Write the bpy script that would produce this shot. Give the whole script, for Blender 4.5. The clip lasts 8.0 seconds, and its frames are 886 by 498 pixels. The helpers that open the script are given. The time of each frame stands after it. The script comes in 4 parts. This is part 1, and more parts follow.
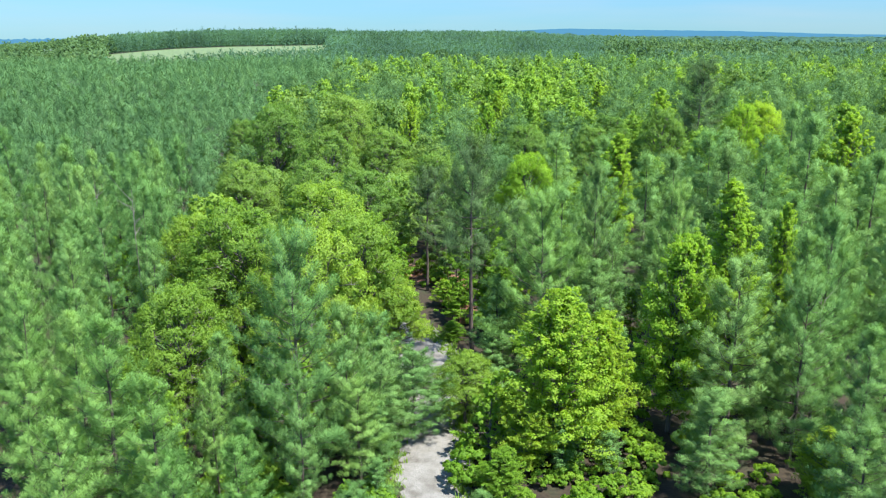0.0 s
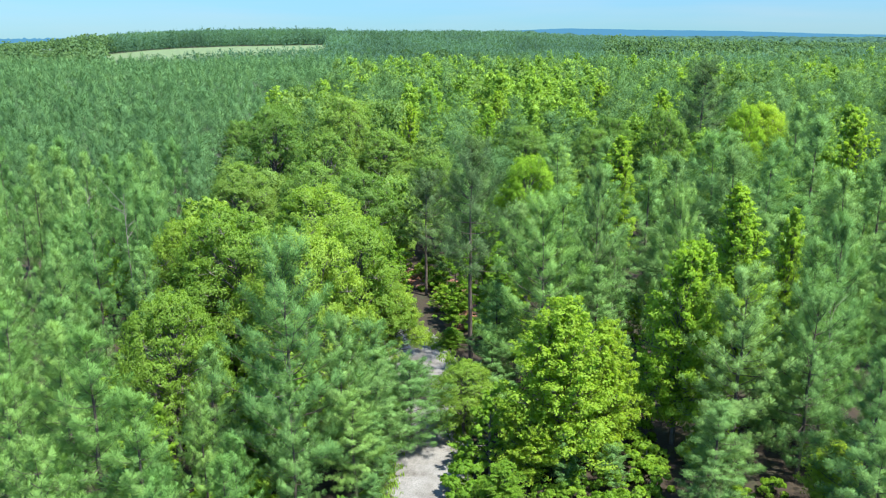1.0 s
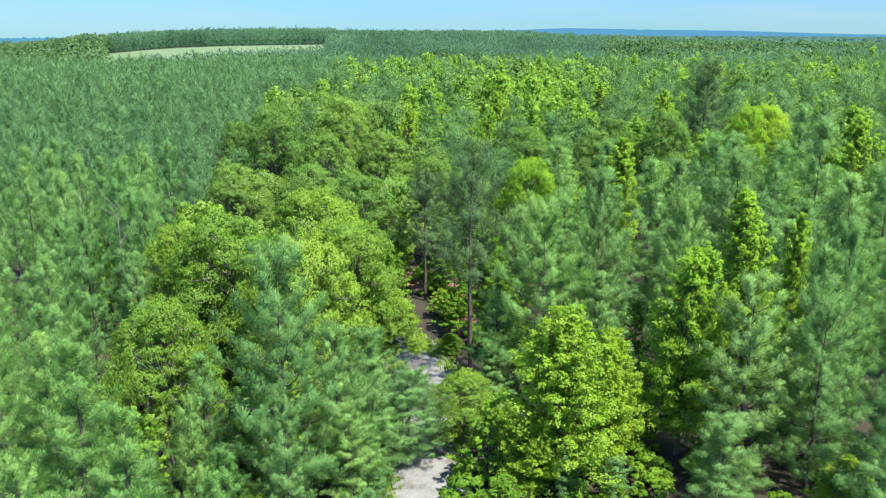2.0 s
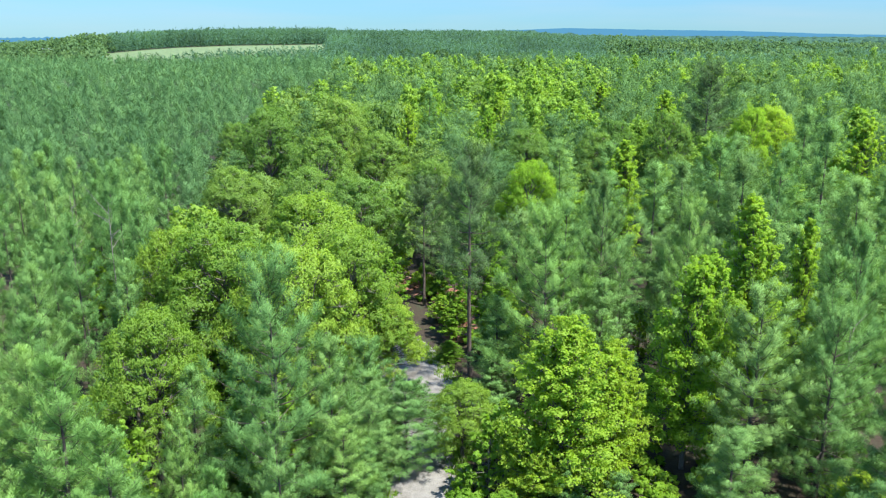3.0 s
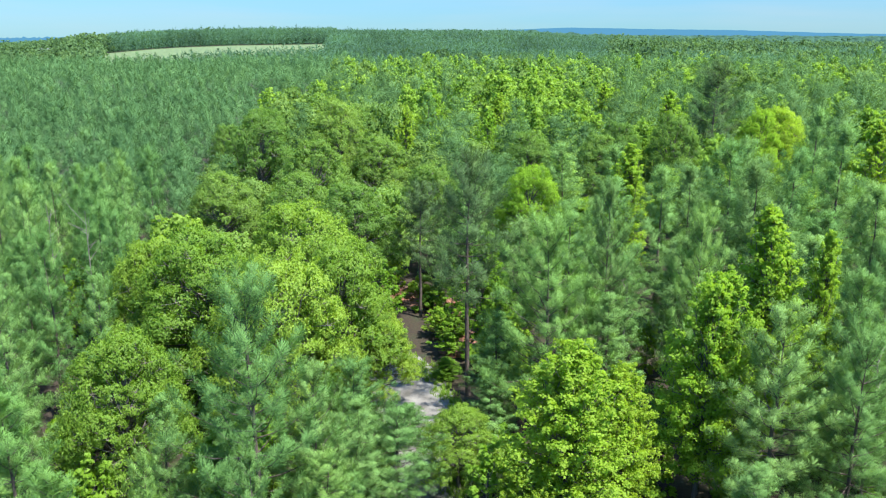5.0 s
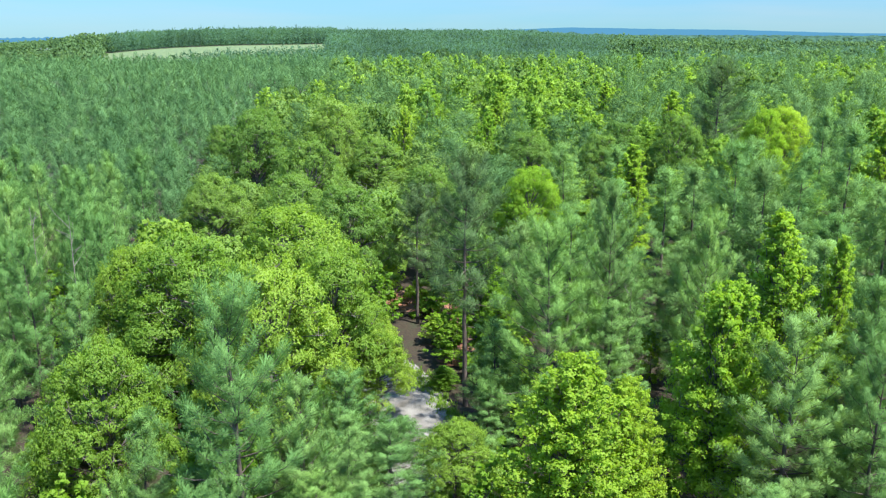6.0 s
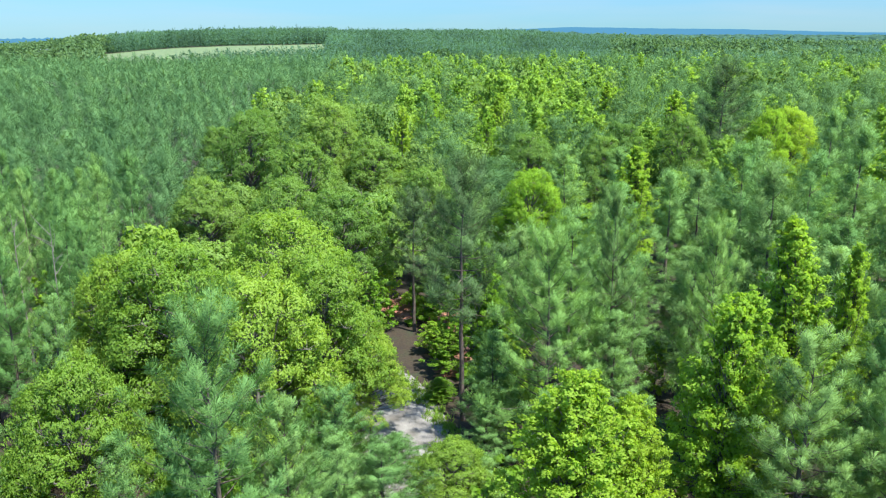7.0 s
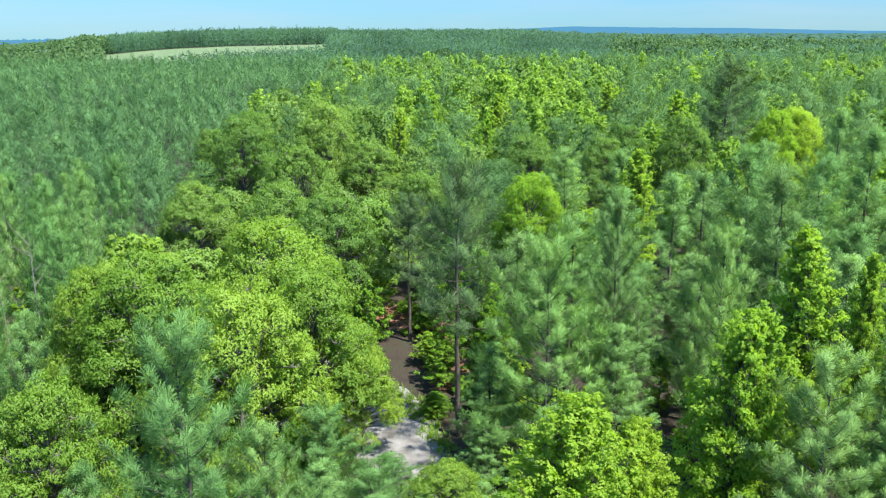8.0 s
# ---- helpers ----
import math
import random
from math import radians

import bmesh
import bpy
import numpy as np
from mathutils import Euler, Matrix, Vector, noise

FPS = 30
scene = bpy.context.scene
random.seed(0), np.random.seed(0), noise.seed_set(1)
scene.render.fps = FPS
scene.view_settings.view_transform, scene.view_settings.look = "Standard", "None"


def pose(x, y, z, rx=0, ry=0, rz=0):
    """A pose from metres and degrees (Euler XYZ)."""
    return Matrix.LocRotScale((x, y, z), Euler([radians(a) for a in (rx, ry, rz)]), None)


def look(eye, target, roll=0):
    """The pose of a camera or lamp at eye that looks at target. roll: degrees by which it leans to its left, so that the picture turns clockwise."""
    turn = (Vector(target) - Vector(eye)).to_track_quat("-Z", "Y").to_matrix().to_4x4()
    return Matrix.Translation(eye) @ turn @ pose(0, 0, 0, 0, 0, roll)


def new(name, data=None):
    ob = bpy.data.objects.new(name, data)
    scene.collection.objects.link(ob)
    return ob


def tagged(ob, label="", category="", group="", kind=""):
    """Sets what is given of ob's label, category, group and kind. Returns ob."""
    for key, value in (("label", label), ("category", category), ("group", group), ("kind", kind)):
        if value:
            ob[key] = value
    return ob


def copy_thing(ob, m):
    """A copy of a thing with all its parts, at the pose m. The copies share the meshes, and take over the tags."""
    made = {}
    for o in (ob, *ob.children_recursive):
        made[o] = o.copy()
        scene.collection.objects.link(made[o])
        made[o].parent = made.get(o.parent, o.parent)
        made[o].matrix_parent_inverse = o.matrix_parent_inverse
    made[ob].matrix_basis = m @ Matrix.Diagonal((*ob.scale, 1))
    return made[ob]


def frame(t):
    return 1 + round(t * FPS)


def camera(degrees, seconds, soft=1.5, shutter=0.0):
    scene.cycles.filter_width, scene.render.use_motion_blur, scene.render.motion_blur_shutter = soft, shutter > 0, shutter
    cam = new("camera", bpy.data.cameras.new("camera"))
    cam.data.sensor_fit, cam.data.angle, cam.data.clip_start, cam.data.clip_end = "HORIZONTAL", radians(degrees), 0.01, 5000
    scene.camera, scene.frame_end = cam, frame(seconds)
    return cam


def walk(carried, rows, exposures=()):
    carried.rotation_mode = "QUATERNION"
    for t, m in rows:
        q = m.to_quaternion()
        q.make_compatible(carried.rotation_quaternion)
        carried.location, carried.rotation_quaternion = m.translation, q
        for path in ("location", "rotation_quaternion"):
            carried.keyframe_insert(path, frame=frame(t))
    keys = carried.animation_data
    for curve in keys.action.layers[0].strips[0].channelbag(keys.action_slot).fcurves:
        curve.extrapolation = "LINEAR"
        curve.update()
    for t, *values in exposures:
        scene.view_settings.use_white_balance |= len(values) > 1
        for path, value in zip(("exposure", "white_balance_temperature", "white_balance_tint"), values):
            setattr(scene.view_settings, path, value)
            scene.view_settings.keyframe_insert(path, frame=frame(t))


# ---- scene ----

# ---------------------------------------------------------------- camera
cam = camera(58.0, 8.0, soft=1.2)
# seconds, place, tilt, turn to the left, roll
PATH = [
    (0, 0.000, 0.000, 24.500, 75.000, 0.000, 0.000),
    (0.5, 0.066, 0.741, 24.529, 74.994, 0.013, 0.018),
    (1, 0.136, 1.427, 24.555, 74.983, 0.022, 0.030),
    (1.5, 0.175, 2.050, 24.599, 74.964, 0.029, 0.058),
    (3, 0.291, 4.089, 24.707, 74.949, 0.032, 0.114),
    (3.5, 0.321, 4.862, 24.722, 74.941, 0.042, 0.143),
    (4, 0.435, 5.685, 24.736, 74.932, 0.066, 0.122),
    (4.5, 0.545, 6.565, 24.724, 74.922, 0.118, 0.080),
    (6, 0.924, 9.505, 24.517, 74.921, 0.196, 0.017),
    (6.5, 1.086, 10.602, 24.436, 74.924, 0.264, -0.049),
    (7, 1.278, 11.707, 24.430, 74.915, 0.306, -0.101),
    (7.5, 1.449, 12.810, 24.417, 74.902, 0.352, -0.167),
    (8, 1.685, 13.933, 24.454, 74.899, 0.419, -0.278),
]
walk(cam, [(t, pose(x, y, z, tilt, 0, turn) @ pose(0, 0, 0, 0, 0, roll)) for t, x, y, z, tilt, turn, roll in PATH])

# ---------------------------------------------------------------- light
SUN_ELEVATION, SUN_AZIMUTH = radians(63), radians(128)   # azimuth clockwise from +y
scene.view_settings.exposure = 1.88
world = bpy.data.worlds.new("sky")
scene.world = world
world.use_nodes = True
wn, wl = world.node_tree.nodes, world.node_tree.links
sky = wn.new("ShaderNodeTexSky")
sky.sky_type = "NISHITA"
sky.sun_disc = False
sky.sun_elevation, sky.sun_rotation = SUN_ELEVATION, SUN_AZIMUTH
sky.altitude, sky.air_density, sky.dust_density, sky.ozone_density = 50, 1.0, 0.0, 2.5
wn["Background"].inputs["Strength"].default_value = 0.135
clear = wn.new("ShaderNodeMix")
clear.data_type, clear.blend_type = "RGBA", "MULTIPLY"
clear.inputs[0].default_value = 1.0
gaze = wn.new("ShaderNodeTexCoord")
axis = wn.new("ShaderNodeSeparateXYZ")
wl.new(gaze.outputs["Generated"], axis.inputs[0])
tint = wn.new("ShaderNodeValToRGB")
tint.color_ramp.elements[0].position, tint.color_ramp.elements[0].color = 0.0, (0.086, 0.178, 0.296, 1)
low = tint.color_ramp.elements.new(0.06)
low.color = (0.124, 0.212, 0.326, 1)
tint.color_ramp.elements[2].position, tint.color_ramp.elements[2].color = 0.5, (0.75, 0.95, 1.1, 1)
wl.new(axis.outputs["Z"], tint.inputs["Fac"])
wl.new(tint.outputs["Color"], clear.inputs[7])
wl.new(sky.outputs["Color"], clear.inputs[6])
# thin haze cloud, drawn out along the horizon
drawn = wn.new("ShaderNodeMapping")
drawn.inputs["Scale"].default_value = (1.0, 1.0, 9.0)
wl.new(gaze.outputs["Generated"], drawn.inputs["Vector"])
veil = wn.new("ShaderNodeTexNoise")
veil.inputs["Scale"].default_value, veil.inputs["Detail"].default_value = 3.2, 5.0
wl.new(drawn.outputs[0], veil.inputs["Vector"])
thin = wn.new("ShaderNodeMapRange")
thin.inputs["From Min"].default_value, thin.inputs["From Max"].default_value = 0.42, 0.72
thin.inputs["To Min"].default_value, thin.inputs["To Max"].default_value = 0.0, 0.24
wl.new(veil.outputs["Fac"], thin.inputs["Value"])
cloud = wn.new("ShaderNodeMix")
cloud.data_type = "RGBA"
cloud.inputs[7].default_value = (1.45, 1.6, 1.75, 1)
wl.new(thin.outputs[0], cloud.inputs[0])
wl.new(clear.outputs[2], cloud.inputs[6])
wl.new(cloud.outputs[2], wn["Background"].inputs["Color"])

sun_data = bpy.data.lights.new("sun", "SUN")
sun_data.energy, sun_data.angle, sun_data.color = 4.1, radians(0.53), (1.0, 0.96, 0.88)
sun_lamp = new("sun", sun_data)
sun_way = Vector((math.sin(SUN_AZIMUTH) * math.cos(SUN_ELEVATION), math.cos(SUN_AZIMUTH) * math.cos(SUN_ELEVATION), math.sin(SUN_ELEVATION)))
sun_lamp.matrix_world = look(sun_way * 200, (0, 0, 0))

# ---------------------------------------------------------------- materials


def material(name):
    mat = bpy.data.materials.new(name)
    mat.use_nodes = True
    return mat, mat.node_tree.nodes, mat.node_tree.links, mat.node_tree.nodes["Principled BSDF"]


def ramp(nodes, stops):
    node = nodes.new("ShaderNodeValToRGB")
    el = node.color_ramp.elements
    while len(el) < len(stops):
        el.new(0.5)
    for e, (p, c) in zip(el, stops):
        e.position, e.color = p, (*c, 1)
    return node


def mixed(nodes, links, kind, fac, a, b):
    node = nodes.new("ShaderNodeMix")
    node.data_type, node.blend_type = "RGBA", kind
    for key, value in ((0, fac), (6, a), (7, b)):
        if hasattr(value, "links"):
            links.new(value, node.inputs[key])
        else:
            node.inputs[key].default_value = value if key == 0 else (*value, 1)
    return node.outputs[2]


def foliage(name, dark, mid, light, translucent=0.35, roughness=0.5, tree_noise=0.0, specular=0.3, span=0.28, leafwise=0.1):
    """Leaves: a tone for each tree, one for each leaf, and patches of older and newer growth, made strong to paint in
    lit tufts and dark gaps.
    """
    mat, nodes, links, bsdf = material(name)
    geo = nodes.new("ShaderNodeNewGeometry")
    info = nodes.new("ShaderNodeObjectInfo")
    coord = nodes.new("ShaderNodeTexCoord")
    # tuft-sized mottling, also puts sunlit tufts and shaded gaps into the colour
    patch = nodes.new("ShaderNodeTexNoise")
    patch.inputs["Scale"].default_value, patch.inputs["Detail"].default_value = 0.85, 2.5
    links.new(coord.outputs["Object"], patch.inputs["Vector"])
    leaf = ramp(nodes, [(0.0, dark), (0.5, mid), (1.0, light)])
    add = nodes.new("ShaderNodeMath")
    add.operation = "MULTIPLY_ADD"
    add.inputs[1].default_value, add.inputs[2].default_value = 2 * leafwise, 0.1 - leafwise
    links.new(geo.outputs["Random Per Island"], add.inputs[0])
    add2 = nodes.new("ShaderNodeMath")
    add2.operation = "MULTIPLY_ADD"
    add2.inputs[1].default_value = 0.8
    links.new(patch.outputs["Fac"], add2.inputs[0])
    links.new(add.outputs[0], add2.inputs[2])
    links.new(add2.outputs[0], leaf.inputs["Fac"])
    hue = nodes.new("ShaderNodeHueSaturation")
    tone = nodes.new("ShaderNodeMapRange")
    if tree_noise:
        stand = nodes.new("ShaderNodeTexNoise")
        stand.inputs["Scale"].default_value, stand.inputs["Detail"].default_value = tree_noise, 1.0
        links.new(coord.outputs["Object"], stand.inputs["Vector"])
        links.new(stand.outputs["Fac"], tone.inputs["Value"])
        tone.inputs["From Min"].default_value, tone.inputs["From Max"].default_value = 0.3, 0.7
    else:
        links.new(info.outputs["Random"], tone.inputs["Value"])
    tone.inputs["To Min"].default_value, tone.inputs["To Max"].default_value = 1 - span, 1 + span
    links.new(tone.outputs[0], hue.inputs["Value"])
    shift = nodes.new("ShaderNodeMapRange")
    links.new(tone.outputs[0], shift.inputs["Value"])
    shift.inputs["From Min"].default_value, shift.inputs["From Max"].default_value = 1 - span, 1 + span
    shift.inputs["To Min"].default_value, shift.inputs["To Max"].default_value = 0.512, 0.488
    links.new(shift.outputs[0], hue.inputs["Hue"])
    links.new(leaf.outputs["Color"], hue.inputs["Color"])
    links.new(hue.outputs["Color"], bsdf.inputs["Base Color"])
    bsdf.inputs["Roughness"].default_value = roughness
    bsdf.inputs["Specular IOR Level"].default_value = specular
    trans = nodes.new("ShaderNodeBsdfTranslucent")
    warm = mixed(nodes, links, "MULTIPLY", 1.0, hue.outputs["Color"], (1.25, 1.25, 0.6))
    links.new(warm, trans.inputs["Color"])
    mix = nodes.new("ShaderNodeMixShader")
    mix.inputs[0].default_value = translucent
    links.new(bsdf.outputs[0], mix.inputs[1])
    links.new(trans.outputs[0], mix.inputs[2])
    links.new(mix.outputs[0], nodes["Material Output"].inputs["Surface"])
    return mat


PINE = foliage("pine_needles", (0.062, 0.138, 0.044), (0.128, 0.256, 0.075), (0.218, 0.376, 0.118), 0.32, 0.6, specular=0.1, span=0.14)
PINE_OLIVE = foliage("pine_needles_olive", (0.054, 0.112, 0.034), (0.11, 0.208, 0.062), (0.184, 0.31, 0.096), 0.3, 0.6, specular=0.1, span=0.16)
PINE_DARK = foliage("dark_pine_needles", (0.034, 0.07, 0.028), (0.062, 0.118, 0.044), (0.1, 0.17, 0.062), 0.25, 0.6, specular=0.1, span=0.1)
PINE_YOUNG = foliage("young_pine_needles", (0.075, 0.17, 0.04), (0.148, 0.288, 0.072), (0.238, 0.405, 0.112), 0.32, 0.55, specular=0.12, span=0.14)
GUM = foliage("sweetgum_leaves", (0.145, 0.262, 0.026), (0.23, 0.374, 0.043), (0.312, 0.464, 0.066), 0.6, 0.55, specular=0.12, span=0.07)
GUM_DEEP = foliage("deep_green_leaves", (0.1, 0.205, 0.021), (0.18, 0.318, 0.036), (0.265, 0.42, 0.057), 0.58, 0.55, specular=0.12, span=0.16)
OAK = foliage("oak_leaves", (0.11, 0.202, 0.027), (0.188, 0.308, 0.044), (0.276, 0.416, 0.068), 0.52, 0.5, specular=0.2, span=0.18, leafwise=0.08)
PINE_STAND = foliage("pine_stand", (0.034, 0.09, 0.038), (0.078, 0.17, 0.066), (0.148, 0.272, 0.105), 0.27, 0.65, 0.22, specular=0.06, span=0.34, leafwise=0.09)
PINE_MIXED = foliage("mixed_pine_needles", (0.036, 0.088, 0.034), (0.08, 0.165, 0.058), (0.145, 0.258, 0.09), 0.27, 0.65, 0.2, specular=0.06, span=0.32, leafwise=0.09)
GUM_STAND = foliage("sweetgum_stand", (0.108, 0.212, 0.03), (0.186, 0.32, 0.046), (0.27, 0.412, 0.07), 0.45, 0.55, 0.2, specular=0.12, leafwise=0.06)
OAK_GREEN = foliage("green_oak_leaves", (0.078, 0.164, 0.028), (0.138, 0.25, 0.048), (0.208, 0.342, 0.078), 0.48, 0.5, specular=0.2, span=0.2, leafwise=0.08)
OAK_STAND = foliage("oak_stand", (0.068, 0.138, 0.03), (0.12, 0.212, 0.046), (0.182, 0.288, 0.07), 0.42, 0.55, 0.2, specular=0.12, leafwise=0.08)
# far pines: haze of the distance is mixed into the needle colour
PINE_HAZED = foliage("far_pine_woods", (0.034, 0.085, 0.057), (0.056, 0.122, 0.08), (0.08, 0.156, 0.1), 0.45, 0.8, 0.03, specular=0.05)
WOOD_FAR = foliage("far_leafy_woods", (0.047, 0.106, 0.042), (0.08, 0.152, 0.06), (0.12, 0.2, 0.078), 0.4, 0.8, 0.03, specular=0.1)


def bark_material(name, dark, light, scale):
    mat, nodes, links, bsdf = material(name)
    coord = nodes.new("ShaderNodeTexCoord")
    stretch = nodes.new("ShaderNodeMapping")
    stretch.inputs["Scale"].default_value = (scale, scale, scale * 0.25)
    grain = nodes.new("ShaderNodeTexNoise")
    grain.inputs["Scale"].default_value, grain.inputs["Detail"].default_value = 4.0, 5.0
    links.new(coord.outputs["Object"], stretch.inputs["Vector"])
    links.new(stretch.outputs[0], grain.inputs["Vector"])
    tones = ramp(nodes, [(0.3, dark), (0.7, light)])
    links.new(grain.outputs["Fac"], tones.inputs["Fac"])
    links.new(tones.outputs["Color"], bsdf.inputs["Base Color"])
    bsdf.inputs["Roughness"].default_value = 0.9
    bump = nodes.new("ShaderNodeBump")
    bump.inputs["Strength"].default_value, bump.inputs["Distance"].default_value = 0.6, 0.03
    links.new(grain.outputs["Fac"], bump.inputs["Height"])
    links.new(bump.outputs[0], bsdf.inputs["Normal"])
    return mat


PINE_BARK = bark_material("pine_bark", (0.03, 0.024, 0.02), (0.11, 0.085, 0.07), 3.0)
GUM_BARK = bark_material("grey_bark", (0.045, 0.04, 0.034), (0.15, 0.135, 0.118), 3.0)
DEAD_WOOD = bark_material("dead_wood", (0.10, 0.09, 0.08), (0.2, 0.185, 0.165), 4.0)


def soil_material(name, stops, fine, rough=0.95, relief=0.05, patch=0.35):
    """Loose ground: two scales of colour and a crumbly relief. stops: dark, mid and light colour."""
    mat, nodes, links, bsdf = material(name)
    coord = nodes.new("ShaderNodeTexCoord")
    big = nodes.new("ShaderNodeTexNoise")
    big.inputs["Scale"].default_value, big.inputs["Detail"].default_value = patch, 5.0
    small = nodes.new("ShaderNodeTexNoise")
    small.inputs["Scale"].default_value, small.inputs["Detail"].default_value = fine, 6.0
    for n in (big, small):
        links.new(coord.outputs["Object"], n.inputs["Vector"])
    wide = ramp(nodes, [(0.3, stops[0]), (0.5, stops[1]), (0.7, stops[2])])
    links.new(big.outputs["Fac"], wide.inputs["Fac"])
    speck = ramp(nodes, [(0.3, (0.55, 0.55, 0.55)), (0.7, (1.25, 1.25, 1.25))])
    links.new(small.outputs["Fac"], speck.inputs["Fac"])
    links.new(mixed(nodes, links, "MULTIPLY", 1.0, wide.outputs["Color"], speck.outputs["Color"]), bsdf.inputs["Base Color"])
    bsdf.inputs["Roughness"].default_value = rough
    bump = nodes.new("ShaderNodeBump")
    bump.inputs["Strength"].default_value, bump.inputs["Distance"].default_value = 0.8, relief
    links.new(small.outputs["Fac"], bump.inputs["Height"])
    links.new(bump.outputs[0], bsdf.inputs["Normal"])
    return mat


# litter browns darkened to carry the shade under the trees
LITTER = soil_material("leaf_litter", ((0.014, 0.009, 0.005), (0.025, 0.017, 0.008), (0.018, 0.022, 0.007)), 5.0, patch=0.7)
GRAVEL = soil_material("pale_gravel", ((0.092, 0.085, 0.073), (0.16, 0.155, 0.143), (0.2, 0.197, 0.185)), 14.0, relief=0.05, patch=0.9)
CLAY = soil_material("red_clay", ((0.13, 0.055, 0.03), (0.2, 0.09, 0.055), (0.2, 0.13, 0.10)), 6.0)
HAY = soil_material("mown_field", ((0.065, 0.112, 0.034), (0.085, 0.13, 0.044), (0.105, 0.142, 0.054)), 0.4, relief=0.02)

# ---------------------------------------------------------------- terrain


def smooth(a, b, v):
    t = np.clip((v - a) / (b - a), 0, 1)
    return t * t * (3 - 2 * t)


HILL_ANGLE = (-40, -29, -22.5, -20, -18, -14.5, -7, 5, 8.5, 16, 28, 40)
HILL_HEIGHT = (1, 3, 8, 10.8, 12.5, 14, 15, 14.5, 11, 6.5, 2.5, 1)


def land(x, y):
    """Height of the ground: flat round the drive, a long low hill beyond it."""
    d, a = np.hypot(x, y), np.degrees(np.arctan2(x, np.maximum(y, 1e-6)))
    crest = np.interp(a, HILL_ANGLE, HILL_HEIGHT)
    rise = crest * smooth(400, 720, d) * (1 - 0.55 * smooth(950, 1800, d))
    return np.where(y > 0, rise, 0.0)


def in_field(x, y):
    d, a = np.hypot(x, y), np.degrees(np.arctan2(x, np.maximum(y, 1e-6)))
    return (a > -22.4) & (a < -7.4 - 0.004 * (760 - d)) & (d > 470 + 4.5 * (a + 22.4)) & (d < 770 - 3.0 * (-7 - a))


def mesh_of(name, verts, faces, mat, smooth_shaded=False, normals=None):
    """A mesh from arrays of vertices and of triangles or quads; normals: one for each vertex, for soft foliage."""
    verts, faces = np.asarray(verts, np.float32), np.asarray(faces, np.int32)
    me = bpy.data.meshes.new(name)
    n = faces.shape[1]
    me.vertices.add(len(verts))
    me.vertices.foreach_set("co", verts.ravel())
    me.loops.add(faces.size)
    me.loops.foreach_set("vertex_index", faces.ravel())
    me.polygons.add(len(faces))
    me.polygons.foreach_set("loop_start", np.arange(0, faces.size, n, dtype=np.int32))
    if smooth_shaded:
        me.polygons.foreach_set("use_smooth", np.ones(len(faces), bool))
    me.update(calc_edges=True)
    me.materials.append(mat)
    if normals is not None:
        me.normals_split_custom_set_from_vertices(np.asarray(normals, np.float32))
    return me


def ground_sheet():
    rings = np.concatenate([np.concatenate([[0.02], np.linspace(2, 140, 60)]), np.geomspace(146, 4600, 90)])
    turns = np.radians(np.linspace(0, 360, 241)[:-1])
    d, a = np.meshgrid(rings, turns, indexing="ij")
    x, y = d * np.sin(a), d * np.cos(a)
    rough = np.random.default_rng(3).normal(0, 0.05, d.shape) * (d < 150) * (d > 12)
    z = land(x, y) + rough
    z[(np.abs(x + 1.5) < 9) & (y > 15) & (y < 100)] = 0.0
    verts = np.concatenate([[[0, 0, 0]], np.stack([x, y, z], -1).reshape(-1, 3)])
    n, m = len(turns), len(rings)
    faces = []
    for i in range(m - 1):
        for j in range(n):
            a0, b0 = 1 + i * n + j, 1 + i * n + (j + 1) % n
            faces.append((a0, a0 + n, b0 + n, b0))
    quads = np.array(faces)
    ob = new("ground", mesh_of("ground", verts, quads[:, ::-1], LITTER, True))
    return tagged(ob, "brown leaf litter forest floor with green patches", "ground", kind="structure")


ground = ground_sheet()


def ribbon(name, centre, widths, mat, lift, label, category, seed):
    """A worn track of uneven width along a smooth line of points."""
    rng = np.random.default_rng(seed)
    pts = np.array(centre, float)
    s = np.linspace(0, len(pts) - 1, 320)
    x, y = (np.interp(s, np.arange(len(pts)), pts[:, k]) for k in (0, 1))
    for _ in range(150):
        x[1:-1], y[1:-1] = (x[:-2] + 2 * x[1:-1] + x[2:]) / 4, (y[:-2] + 2 * y[1:-1] + y[2:]) / 4
    w = np.interp(s, np.arange(len(pts)), widths)
    tx, ty = np.gradient(x), np.gradient(y)
    ln = np.hypot(tx, ty)
    nx, ny = ty / ln, -tx / ln
    fray = rng.normal(0, 0.38, (2, len(s))) + np.cumsum(rng.normal(0, 0.06, (2, len(s))), axis=1) * 0.6
    fray[:, 1:] = (fray[:, 1:] + fray[:, :-1]) / 2
    cols, verts = 9, []
    for i in range(len(s)):
        lo, hi = -w[i] / 2 + np.clip(fray[0, i], -0.6, 0.6), w[i] / 2 + np.clip(fray[1, i], -0.6, 0.6)
        for c in range(cols):
            o = lo + (hi - lo) * c / (cols - 1)
            u = 2 * c / (cols - 1) - 1
            h = lift + 0.05 * (1 - u * u) - 0.035 * math.exp(-((abs(u) - 0.45) / 0.18) ** 2) + rng.normal(0, 0.006)
            if c in (0, cols - 1):
                h = -0.02
            verts.append((x[i] + nx[i] * o, y[i] + ny[i] * o, h))
    faces = [(i * cols + c, i * cols + c + 1, (i + 1) * cols + c + 1, (i + 1) * cols + c) for i in range(len(s) - 1) for c in range(cols - 1)]
    ob = new(name, mesh_of(name, verts, np.array(faces), mat, True))
    return tagged(ob, label, category, kind="structure")


